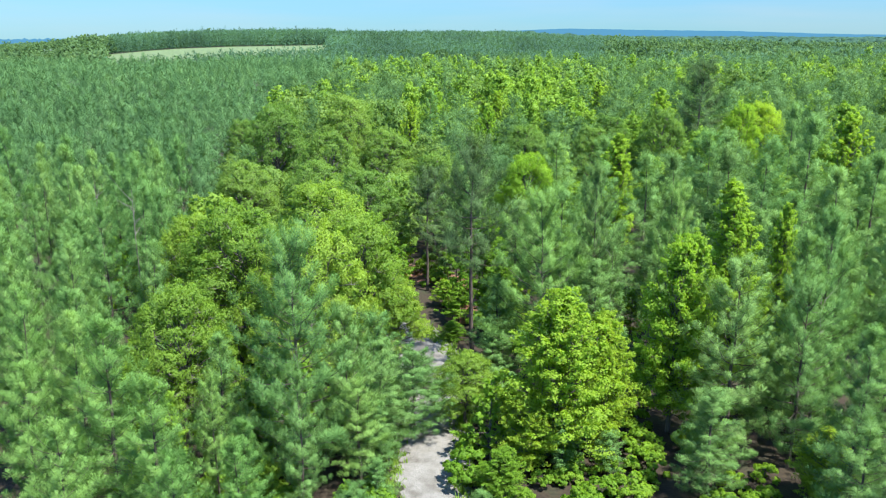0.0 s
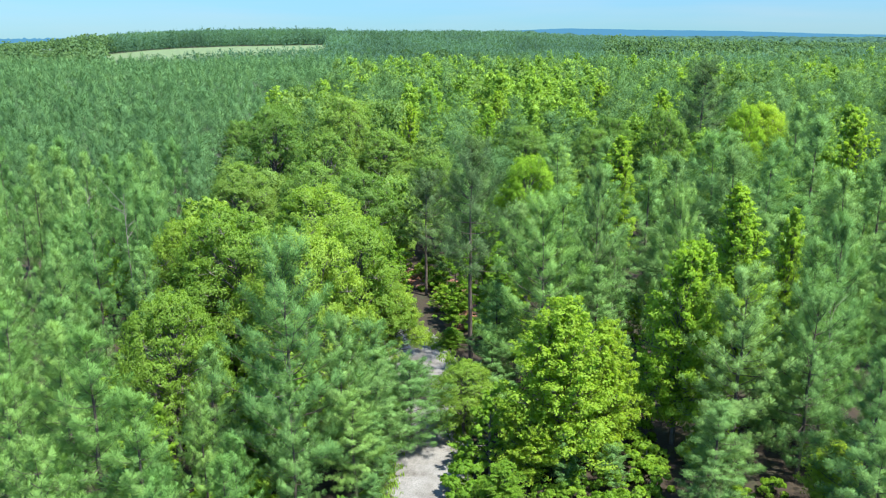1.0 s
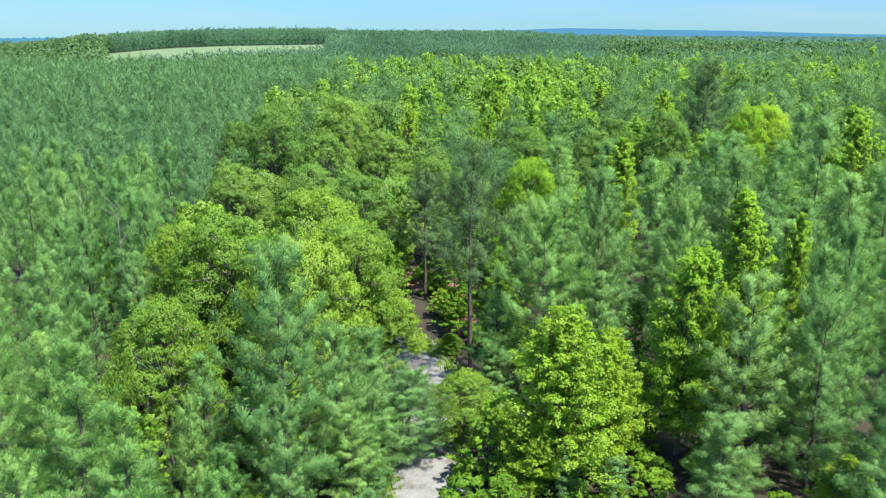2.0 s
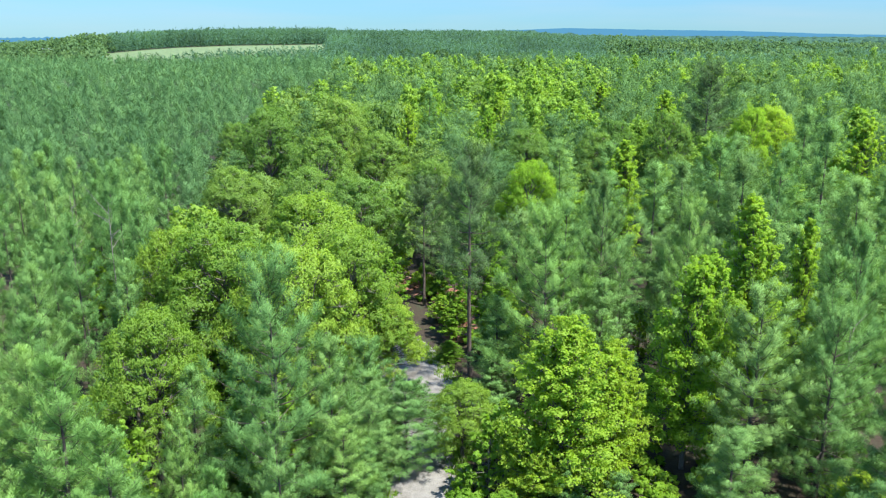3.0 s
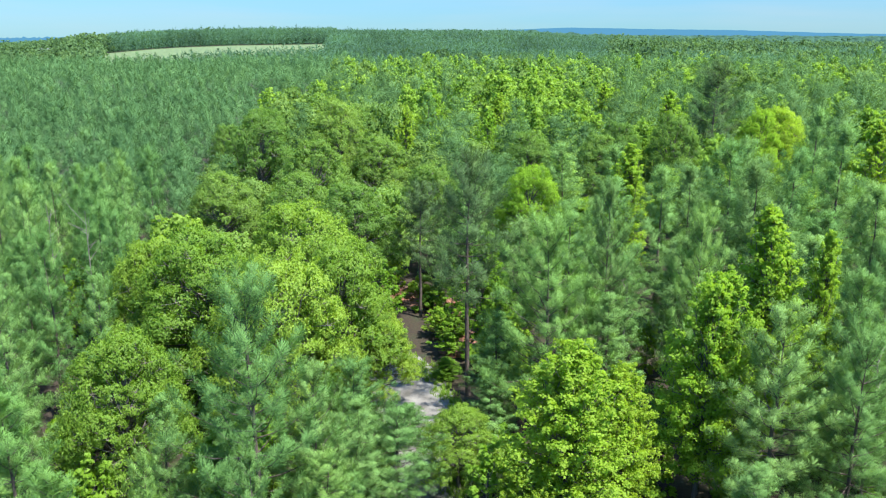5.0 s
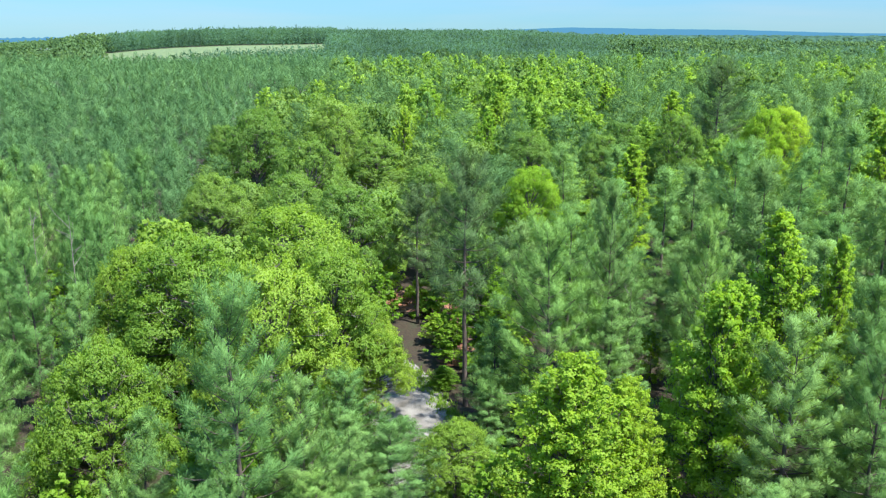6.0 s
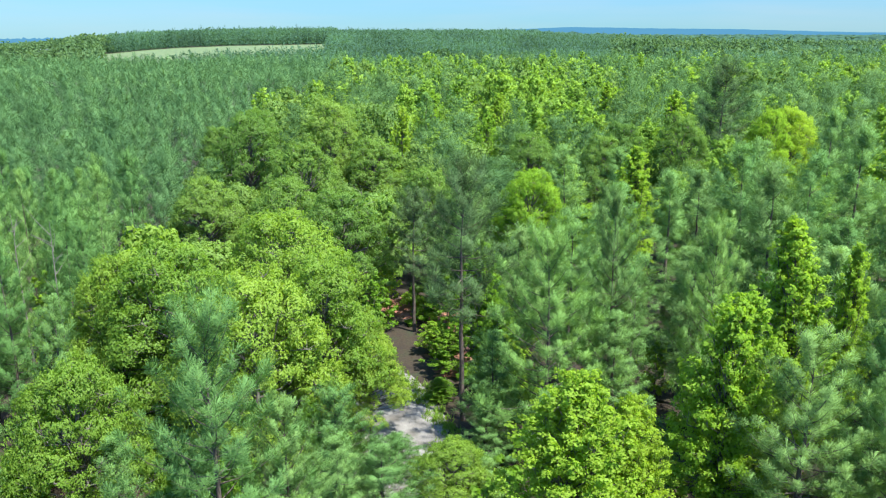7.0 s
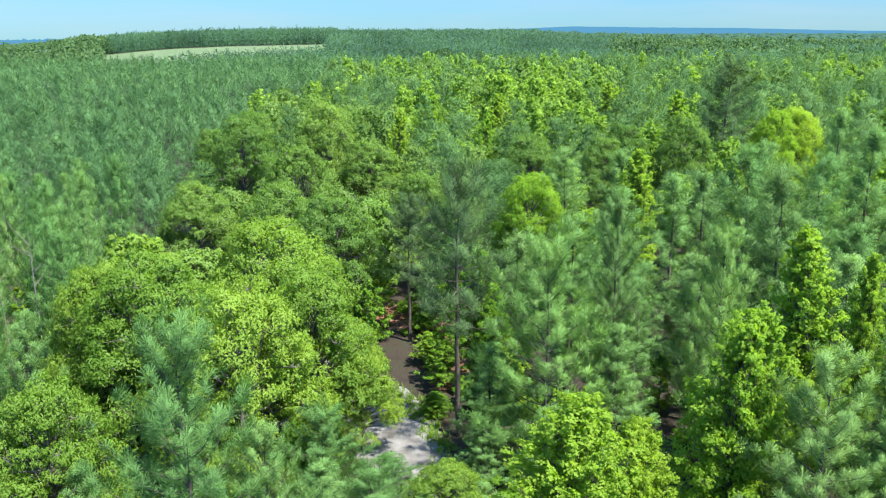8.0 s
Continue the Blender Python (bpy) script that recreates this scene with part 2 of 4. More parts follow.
DRIVE = [(2.5, -60), (0.5, -20), (-0.6, 16), (-0.7, 28), (-0.8, 38), (-0.9, 45.5), (-1.0, 51), (-1.9, 59), (-4.0, 64.5), (-7.5, 70), (-13, 74)]
ribbon("road", DRIVE, (3.6, 3.6, 3.6, 3.6, 4.0, 4.4, 4.2, 6.0, 6.0, 4.0, 3.6), GRAVEL, 0.03, "pale grey gravel drive through the woods", "road", 5)
ribbon("clay_track", [(-14, 85), (-8, 83.5), (-3, 82), (0, 80), (2, 74), (1.6, 66)], (5, 5, 5, 4.5, 3, 2.6), CLAY, 0.02, "bare red clay track under the trees", "track", 6)


def field_sheet():
    a = np.radians(np.linspace(-22.4, -7.4, 40))
    rows = []
    for f in np.linspace(0, 1, 24):
        d = 470 + (788 - 3.0 * (-7 - np.degrees(a)) - 470) * f
        x, y = d * np.sin(a), d * np.cos(a)
        rows.append(np.stack([x, y, land(x, y) + 0.35], -1))
    verts = np.array(rows).reshape(-1, 3)
    n = len(a)
    faces = np.array([(i * n + j, i * n + j + 1, (i + 1) * n + j + 1, (i + 1) * n + j) for i in range(23) for j in range(n - 1)])
    return tagged(new("field", mesh_of("field", verts, faces, HAY, True)), "pale green mown hay field on a slope", "field", kind="structure")


field_sheet()

# ---------------------------------------------------------------- trees


def tube(points, radii, sides):
    """A tapered tube along points: vertices and triangles."""
    points, radii = np.asarray(points, float), np.asarray(radii, float)
    way = np.gradient(points, axis=0)
    way /= np.linalg.norm(way, axis=1)[:, None] + 1e-9
    side = np.cross(way, (0.31, 0.87, 0.38))
    side /= np.linalg.norm(side, axis=1)[:, None] + 1e-9
    up = np.cross(side, way)
    ang = np.arange(sides) * 2 * np.pi / sides
    ring = side[:, None] * np.cos(ang)[None, :, None] + up[:, None] * np.sin(ang)[None, :, None]
    verts = (points[:, None] + ring * radii[:, None, None]).reshape(-1, 3)
    i, j = np.meshgrid(np.arange(len(points) - 1), np.arange(sides), indexing="ij")
    a, b = (i * sides + j).ravel(), (i * sides + (j + 1) % sides).ravel()
    return verts, np.concatenate([np.stack([a, b, b + sides], 1), np.stack([a, b + sides, a + sides], 1)])


def joined(pieces):
    """Several (vertices, faces) or (vertices, faces, normals) as one."""
    base = np.cumsum([0] + [len(p[0]) for p in pieces[:-1]])
    return tuple([np.concatenate([p[0] for p in pieces]), np.concatenate([p[1] + n for p, n in zip(pieces, base)])]
                 + ([np.concatenate([p[2] for p in pieces])] if len(pieces[0]) > 2 else []))


def unit(v):
    return v / (np.linalg.norm(v, axis=-1, keepdims=True) + 1e-9)


def softened(verts, faces, swell, share):
    """Triangles of foliage turned to face outwards, with normals that lean towards swell, the outward way of the spray that they belong to."""
    tri = verts.reshape(-1, 3, 3)
    flat = unit(np.cross(tri[:, 1] - tri[:, 0], tri[:, 2] - tri[:, 0]))
    inward = (flat * swell).sum(1) < 0
    tri[inward] = tri[inward][:, ::-1]
    flat[inward] *= -1
    lean = unit(flat * (1 - share) + unit(swell) * share)
    return tri.reshape(-1, 3), faces, np.repeat(lean, 3, axis=0)


def tufts(rng, at, way, needles, puff, width):
    """Brushes of needles round the ends of the shoots, that fan out from the stem to a soft egg of radius puff."""
    n = len(at)
    way = unit(way)
    side = unit(np.cross(way, rng.normal(size=(n, 3))))
    other = np.cross(way, side)
    size = puff * rng.uniform(0.7, 1.3, (n, 1, 1))
    stretch = rng.uniform(1.0, 1.5, (n, 1, 1))
    h = rng.uniform(-0.75, 1.0, (n, needles, 1))
    ang = rng.random((n, needles)) * 2 * np.pi
    radial = side[:, None] * np.cos(ang)[..., None] + other[:, None] * np.sin(ang)[..., None]
    bulge = np.sqrt(1.02 - h * h)
    tip = at[:, None] + way[:, None] * size * stretch * h + radial * size * bulge * rng.uniform(0.7, 1.2, (n, needles, 1))
    root = at[:, None] + way[:, None] * size * stretch * (h * 0.55 - 0.45)
    out = unit(tip - root)
    across = unit(np.cross(out, rng.normal(size=out.shape))) * width * 0.5
    verts = np.stack([root + across * 0.6, tip + across * 0.5, tip - across * 0.5], 2).reshape(-1, 3)
    middle = at.mean(0) * (1, 1, 0)
    swell = (radial * bulge + way[:, None] * (h + 0.35)) + (0.4 if width < 0.06 else 1.1) * unit((at - middle) * (1, 1, 0) + (0, 0, 0.8))[:, None]
    return softened(verts, np.arange(n * needles * 3).reshape(-1, 3), swell.reshape(-1, 3), 0.62)


def pine_parts(seed, height, radius, bare, whorls, needles, gap, puff, width, sides=6, twigs=True, top_heavy=0.0):
    """Trunk with branches, and the needles, of one pine. bare: the share of the trunk below the crown. puff: the radius of a needle brush."""
    rng = np.random.default_rng(seed)
    zs = np.linspace(0, height * 0.985, 9)
    sway = np.cumsum(rng.normal(0, 0.012 * height, (9, 2)), axis=0) * 0.35
    sway[0] = 0
    trunk_line = np.column_stack([sway, zs])
    thick = 0.0125 * height
    wood = [tube(trunk_line, thick * (1 - 0.93 * (zs / height) ** 1.1), sides)]
    at, way = [], []
    for w in range(whorls):
        u = (w + rng.uniform(-0.3, 0.3)) / (whorls - 1)
        u = min(max(u, 0), 0.985)
        h = height * (bare + (1 - bare) * u)
        count = rng.integers(3, 6) if u < 0.8 else rng.integers(3, 5)
        phase = rng.random() * 7
        reach = radius * ((1 - u) ** (0.6 - 0.22 * top_heavy)) * (0.7 + 0.3 * min(1, u / 0.2)) + 0.2
        base = np.array([np.interp(h, zs, sway[:, 0]), np.interp(h, zs, sway[:, 1]), h])
        for b in range(count):
            ang = phase + b * 2 * np.pi / count + rng.normal(0, 0.28)
            ln = reach * rng.uniform(0.68, 1.16)
            lift = math.radians(rng.normal(6 + 48 * u ** 1.3, 8))
            flat = np.array([math.cos(ang), math.sin(ang), 0])
            s = np.linspace(0, 1, 5)[:, None]
            line = base + flat * ln * s * math.cos(lift) + np.array((0, 0, 1)) * (ln * s * math.sin(lift) + 0.22 * ln * s ** 2.4 - 0.06 * ln * np.sin(s * 3.1))
            if sides > 4 or (sides == 4 and b == 0):
                wood.append(tube(line, np.linspace(0.014 + 0.008 * ln, 0.004, 5), 3))
            n = max(3 if sides > 3 else 1, int(ln * 0.85 / gap))
            f = np.sort(rng.uniform(0.22, 1.0, n))
            f[-1] = 1.0
            p = np.stack([np.interp(f, s[:, 0], line[:, k]) for k in range(3)], 1)
            tangent = unit(line[-1] - line[-2])
            sideways = np.cross(tangent, (0, 0, 1))
            swing = rng.choice([-1, 1], n) * rng.uniform(0.1, 0.42, n) * ln * (1.15 - f) ** 0.8
            swing[-1] = 0
            q = p + sideways * swing[:, None] + np.column_stack([np.zeros((n, 2)), rng.uniform(-0.06, 0.16, n) * (0.4 + 0.5 * ln)])
            at.append(q)
            way.append(tangent * 0.7 + sideways * np.sign(swing)[:, None] * 0.55 + np.array((0, 0, 1)) * rng.uniform(0.5, 1.5, (n, 1)) + rng.normal(0, 0.15, (n, 3)))
            if twigs:
                for j in range(0, n - 1, 3):
                    wood.append(tube(np.array([p[j], q[j]]), np.array((0.010, 0.005)), 3))
    lead = np.linspace(height * 0.93, height, 4)
    tip = trunk_line[-1, :2]
    at.append(np.column_stack([np.tile(tip, (4, 1)), lead]))
    way.append(np.tile((0, 0, 1.0), (4, 1)) + rng.normal(0, 0.08, (4, 3)))
    at, way = np.concatenate(at), np.concatenate(way)
    return joined(wood), tufts(rng, at, way, needles, puff, width)


def leaves(rng, at, way, swell, size, single=False, broad=0.42):
    """Leaves at the given places, each drooping at the tip, a blade of one or two triangles."""
    n = len(at)
    way = unit(way)
    across = unit(np.cross(way, rng.normal(size=(n, 3))))
    along = np.cross(across, way)
    along = unit(along * np.where(along[:, 2:] > 0.2, -1, 1) + rng.normal(0, 0.35, (n, 3)))
    across = unit(np.cross(way, along))
    s = size * rng.uniform(0.65, 1.3, (n, 1))
    root, tip = at - along * s * 0.5, at + along * s * 0.6 - way * s * 0.18
    if single:
        verts = np.stack([root + across * s * 0.5, tip, root - across * s * 0.5], 1).reshape(-1, 3)
        return softened(verts, np.arange(n * 3).reshape(-1, 3), swell, 0.55)
    fold = way * s * 0.14
    wing, other = at + across * s * broad + fold, at - across * s * broad + fold
    verts = np.concatenate([np.stack([root, wing, tip], 1), np.stack([root, tip, other], 1)], 1).reshape(-1, 3)
    return softened(verts, np.arange(n * 6).reshape(-1, 3), np.repeat(swell, 2, axis=0), 0.58)


def ball(rng, n, low=-0.5):
    v = unit(rng.normal(size=(n * 3 + 24, 3)))
    return v[v[:, 2] > low][:n]


def leafy_parts(seed, height, radius, bare, form, lobes, clumps, per_clump, leaf, sides=6, single=False):
    """Trunk with limbs, and the leaves, of one broad-leaved tree. form: "egg" (narrow, pointed) or "dome" (broad, of many domes)."""
    rng = np.random.default_rng(seed)
    zs = np.linspace(0, height * (0.93 if form == "egg" else 0.7), 8)
    sway = np.cumsum(rng.normal(0, 0.014 * height, (8, 2)), axis=0) * 0.4
    sway[0] = 0
    thick = 0.014 * height if form == "egg" else 0.021 * height
    wood = [tube(np.column_stack([sway, zs]), thick * (1 - 0.9 * (zs / height)), sides)]
    at, way, heap, z0 = [], [], [], height * bare
    for k in range(lobes):
        if form == "egg":
            u = (k + rng.uniform(0, 1)) / lobes
            ang = k * 2.4 + rng.normal(0, 0.35)
            prof = (1 - u) ** 0.4 * (0.66 + 0.34 * min(1, u / 0.25))
            size = radius * (0.18 + 0.13 * (1 - u)) * rng.uniform(0.7, 1.3)
            size *= 1.3 if radius < 0.2 * height else (1.0 if sides > 3 else 1.25)
            reach = max(0, radius * prof - size * 0.45) * (rng.uniform(0.25, 1.12) if sides > 3 else rng.uniform(0.35, 0.95))
            centre = np.array([math.cos(ang) * reach, math.sin(ang) * reach, z0 + (height - z0) * u * 0.97])
            squash = 1.25
        else:
            size = radius * rng.uniform(0.15, 0.27) * (1.0 if sides > 3 else 1.3)
            ang, flat = k * 2.4 + rng.normal(0, 0.3), min(1.0, math.sqrt((k + 0.5) / lobes) * rng.uniform(0.9, 1.08))
            centre = np.array([math.cos(ang), math.sin(ang), 0]) * flat * (radius - size * 0.55)
            ceiling = height - size * 0.7 - (height - z0) * (0.72 * flat ** 2.3 + 0.13 * rng.random())
            centre[2] = ceiling if k % 3 else z0 + (ceiling - z0) * rng.uniform(0.1, 0.85)
            squash = 0.8
        hub = np.array([np.interp(centre[2] * 0.62, zs, sway[:, 0]), np.interp(centre[2] * 0.62, zs, sway[:, 1]), min(centre[2] * 0.72, zs[-1])])
        if form == "egg":
            centre[:2] += [np.interp(centre[2], zs, sway[:, j]) for j in (0, 1)]
        if sides > 3:
            bend = (hub + centre) / 2 + rng.normal(0, 0.12 * radius, 3) * (1, 1, 0.5)
            wood.append(tube(np.array([hub, bend, centre]), np.array((thick * 0.3, thick * 0.17, thick * 0.06)), 4))
        c = ball(rng, clumps, -0.35)
        if not len(c):
            continue
        if form == "egg":
            rise = math.radians(15 + 60 * u)
            spray = np.array([math.cos(ang) * math.cos(rise), math.sin(ang) * math.cos(rise), math.sin(rise)])
            t = rng.uniform(-0.7, 1.0, (len(c), 1))
            flare = 0.75 - 0.5 * np.maximum(t, 0)
            spots = centre + spray * t * size * 1.5 + (c - spray * (c @ spray)[:, None]) * flare * size * rng.uniform(0.5, 1.1, (len(c), 1))
        else:
            shell = rng.uniform(0.6, 1.12, (len(c), 1))
            spots = centre + c * shell * size * (1, 1, squash)
        if sides > 3:
            for j in range(0, len(c), 4):
                wood.append(tube(np.array([centre, spots[j]]), np.array((thick * 0.09, thick * 0.03)), 3))
        r = size * (0.27 if form == "egg" else 0.3) * (1.0 if sides > 3 else 1.3)
        o = ball(rng, len(c) * per_clump, -0.9)
        o = o[rng.integers(0, len(o), len(c) * per_clump)].reshape(len(c), per_clump, 3)
        at.append((spots[:, None] + o * r * rng.uniform(0.4, 1.15, (len(c), per_clump, 1)) * (1.1, 1.1, 0.75)).reshape(-1, 3))
        up, loose = (0.4, 0.38) if form == "egg" else (0.35, 0.42)
        way.append((o * 0.5 + c[:, None] * 0.65 + np.array((0, 0, up)) + rng.normal(0, loose, o.shape)).reshape(-1, 3))
        bulk = centre * (1, 1, 0) / radius + (0, 0, 0.45)
        heap.append((o * 0.6 + c[:, None] * 0.8 + 0.55 * unit(bulk) + np.array((0, 0, 0.1))).reshape(-1, 3))
    at, way, heap = np.concatenate(at), np.concatenate(way), np.concatenate(heap)
    return joined(wood), leaves(rng, at, way, heap, leaf, single, 0.42 if form == "egg" else 0.24)


def part(name, me, parent, label=""):
    ob = new(name, me)
    ob.parent = parent
    if label:
        ob["label"] = label
    return ob


def tree_thing(name, parts, bark, leaf, label, category, group):
    """One tree: an empty at its foot, with its trunk and its crown."""
    wood, crown = parts
    root = tagged(new(name), label, category, group)
    part("trunk", mesh_of(name + "_trunk", *wood, bark, True), root)
    part("crown", mesh_of(name + "_crown", crown[0], crown[1], leaf, True, crown[2]), root)
    return root


MAKERS = {}


def first_or_copy(key, maker, m):
    """The first tree of a pattern is built, later ones are copied from it."""
    if key not in MAKERS:
        MAKERS[key] = maker()
        MAKERS[key].matrix_basis = m
        return MAKERS[key]
    source = MAKERS[key]
    keep = source.matrix_basis.copy()
    source.matrix_basis = Matrix.Identity(4)
    made = copy_thing(source, m)
    source.matrix_basis = keep
    return made


def standing(x, y, turn, wide, tall):
    """The pose of a tree at its foot, turned, and scaled in width and height."""
    return Matrix.Translation((x, y, float(land(x, y)))) @ Matrix.Rotation(turn, 4, "Z") @ Matrix.Diagonal((wide, wide, tall, 1))


# patterns: their own height and radius, so that a tree of any size can be scaled from them
PINE_H, PINE_R, GUM_H, GUM_R, OAK_H, OAK_R = 12.0, 2.5, 11.0, 3.0, 12.0, 5.0
LABEL = {
    "pine": "blue-green pine with feathery needle tufts on upswept branches",
    "olive": "olive-green pine with loose rounded crown on bare trunk",
    "young": "light green young pine with soft upright needle tufts",
    "tall": "tall dark olive pine with high crown on bare trunk",
    "round": "bright yellow-green tree with broad rounded leafy crown",
    "gum": "bright yellow-green sweetgum with pointed leafy crown",
    "deep": "deep green broad-leaved tree with narrow leafy crown",
    "oak": "olive-green oak with broad crown of many domes",
}


def put_tree(kind, x, y, height, radius, near, pick, turn):
    if kind in ("pine", "olive", "young", "tall"):
        broad = near and kind != "tall" and radius >= 2.9
        v = pick % (2 if broad else 3)
        leaf = {"pine": PINE, "young": PINE_YOUNG, "tall": PINE_DARK}.get(kind, PINE_OLIVE)
        key = (kind, near, broad, v)
        own = 3.9 if broad else PINE_R

        def make():
            shape = (PINE_H, PINE_R, (0.16, 0.22, 0.14, 0.2, 0.28)[v])
            if kind == "tall":
                p = pine_parts(140 + v, PINE_H, PINE_R, 0.46, 14, 88, 0.26, 0.29, 0.028, 7, top_heavy=1.2)
            elif broad:
                p = pine_parts(150 + v, PINE_H, own, (0.14, 0.12)[v], 20, 88, 0.22, 0.27, 0.028, top_heavy=(0.5, 0.9)[v])
            elif near:
                p = pine_parts(100 + v, *shape, (18, 17, 19, 18, 17)[v], 88, 0.21, 0.265, 0.028, top_heavy=(0, 1, 0.3, 0.6, 1)[v])
            else:
                p = pine_parts(120 + v, *shape, 17, 66, 0.28, 0.32, 0.042, 4, False, top_heavy=(0, 1, 0.5, 1.3)[v])
            return tree_thing("pine_tree", p, PINE_BARK, leaf, LABEL[kind], "pine", "pines of the wood")
        return first_or_copy(key, make, standing(x, y, turn, radius / own, height / PINE_H))
    if kind in ("gum", "deep"):
        v = pick % 2
        slim = near and radius < 0.2 * height
        own_h, own_r = (13.5, 2.1) if slim else (GUM_H, GUM_R)
        key = (kind, near, slim, v)

        def make():
            if near:
                p = leafy_parts(200 + v, own_h, own_r, 0.14, "egg", 150 if slim else 180, 14, 16, 0.125)
            else:
                p = leafy_parts(220 + v, GUM_H, GUM_R, 0.2, "egg", 80, 13, 12, 0.18, 5, True)
            return tree_thing("sweetgum_tree" if kind == "gum" else "broadleaf_tree", p, GUM_BARK, GUM if kind == "gum" else GUM_DEEP, LABEL[kind], "tree", "leafy trees of the wood")
        return first_or_copy(key, make, standing(x, y, turn, radius / own_r, height / own_h))
    v = pick % 3
    bright, back = kind == "round", y > 70
    key = (kind, near, back, v)

    def make():
        if near:
            p = leafy_parts(300 + v, OAK_H, OAK_R, 0.22, "dome", 88, 20, 23, 0.175)
        else:
            p = leafy_parts(320 + v, OAK_H, OAK_R, 0.28, "dome", 60, 20, 12, 0.28, 5, True)
        return tree_thing("broad_crowned_tree" if bright else "oak_tree", p, GUM_BARK, GUM if bright else OAK_GREEN if back else OAK, LABEL[kind], "tree" if bright else "oak", "leafy trees of the wood" if bright else "oaks of the wood")
    return first_or_copy(key, make, standing(x, y, turn, radius / OAK_R, height / OAK_H))


# the trees that stand out: kind, x, y, height, crown radius
CHOSEN_A = [
    ("oak", -9.2, 52.0, 13.0, 5.0), ("oak", -14.8, 56.2, 13.3, 5.4), ("oak", -9.8, 63.5, 13.8, 5.6), ("oak", -6.2, 57.4, 12.4, 4.3),
    ("oak", -19.0, 58.0, 12.2, 3.4), ("oak", -15.8, 45.0, 10.8, 3.6), ("oak", -3.5, 57.4, 7.0, 2.5), ("oak", -4.6, 65.0, 5.2, 2.2), ("oak", 1.5, 47.4, 5.2, 2.5),
    ("deep", 3.6, 66.5, 9.8, 2.3), ("deep", -6.1, 50.0, 5.8, 1.2), ("gum", 6.9, 42.7, 10.4, 3.7), ("gum", 9.9, 44.4, 8.6, 2.1),
    ("gum", 4.8, 41.4, 5.2, 1.9), ("gum", 14.3, 46.2, 12.8, 3.1), ("gum", 20.4, 38.4, 4.2, 1.7), ("gum", 19.5, 51.0, 15.0, 2.5),
    ("gum", 24.0, 54.4, 13.0, 1.5), ("round", 9.0, 84.0, 13.2, 4.0), ("gum", 18.9, 86.0, 14.0, 2.6), ("round", 41.5, 112.0, 16.2, 3.8),
    ("round", 46.5, 118.0, 15.8, 4.8), ("oak", 29.6, 108.5, 15.8, 4.4), ("oak", 12.0, 116.0, 12.6, 4.8), ("oak", 23.4, 112.0, 14.4, 4.2),
]
CHOSEN_B = [
    ("pine", -8.1, 40.0, 13.9, 4.3), ("pine", -5.4, 41.6, 9.6, 2.9), ("pine", -3.9, 43.4, 7.2, 2.8), ("pine", -1.9, 45.6, 5.6, 3.4), ("young", -15.2, 33.6, 11.9, 2.6),
    ("young", -18.0, 36.9, 11.2, 2.4), ("young", -11.4, 36.1, 8.2, 1.2), ("young", -9.4, 34.2, 6.8, 1.6), ("pine", -12.4, 40.6, 8.6, 2.1),
    ("young", -21.4, 38.4, 11.6, 2.2), ("young", -12.4, 31.2, 10.2, 2.3), ("young", -18.6, 32.6, 10.4, 2.3), ("young", -14.8, 27.8, 9.8, 2.2),
    ("young", -10.8, 28.0, 8.4, 2.0), ("young", -8.9, 31.2, 7.4, 1.9), ("pine", -24.4, 55.6, 12.2, 2.2), ("pine", -20.6, 42.0, 10.6, 2.2), ("pine", -22.4, 46.8, 12.0, 2.4), ("pine", -24.6, 50.6, 11.6, 2.2), ("pine", -25.6, 45.0, 11.4, 2.3),
    ("pine", -19.2, 50.6, 11.2, 2.3), ("young", -4.6, 39.6, 6.4, 1.9), ("pine", -4.4, 49.2, 6.6, 3.2), ("pine", -1.5, 52.6, 2.4, 2.2), ("pine", -7.1, 36.0, 8.4, 1.6),
]
CHOSEN_C = [
    ("pine", 16.9, 43.4, 11.7, 4.2), ("pine", 20.4, 42.3, 10.8, 3.3), ("pine", 23.6, 46.8, 13.6, 3.0), ("pine", 21.9, 46.0, 12.7, 2.6),
    ("pine", 20.6, 36.2, 10.6, 2.8), ("pine", 18.2, 31.0, 8.0, 2.4), ("pine", 14.4, 38.6, 6.4, 2.3), ("young", 6.9, 54.2, 13.3, 4.3),
    ("pine", 4.0, 55.6, 7.2, 2.2), ("pine", 3.6, 52.6, 4.2, 2.1), ("pine", 4.6, 61.0, 5.4, 2.1), ("deep", 1.4, 66.4, 3.4, 1.7), ("deep", 4.9, 64.6, 6.2, 2.0), ("deep", 0.2, 70.6, 2.6, 1.5), ("deep", 0.9, 62.2, 1.6, 1.2), ("pine", 11.4, 56.0, 8.4, 2.6), ("olive", 11.9, 60.6, 14.2, 3.1),
    ("young", 16.8, 56.4, 13.2, 2.9), ("tall", 2.3, 59.4, 16.4, 3.2), ("pine", 14.4, 71.0, 13.0, 3.2), ("pine", 27.3, 81.5, 14.2, 3.6),
    ("pine", 37.3, 81.0, 16.0, 3.6), ("tall", 38.6, 120.5, 20.0, 4.8), ("olive", 23.6, 66.2, 14.9, 3.4), ("pine", -21.6, 60.4, 12.6, 2.1),
    ("pine", -3.9, 41.4, 4.4, 2.0), ("deep", -3.7, 37.4, 2.0, 1.1), ("pine", -4.4, 34.0, 3.6, 1.7), ("deep", 3.1, 38.6, 3.0, 1.6),
    ("pine", 11.8, 49.0, 5.2, 2.0), ("pine", 25.4, 41.8, 10.8, 2.8), ("olive", 26.4, 53.0, 12.6, 2.8), ("pine", 31.0, 52.0, 13.0, 2.8),
]
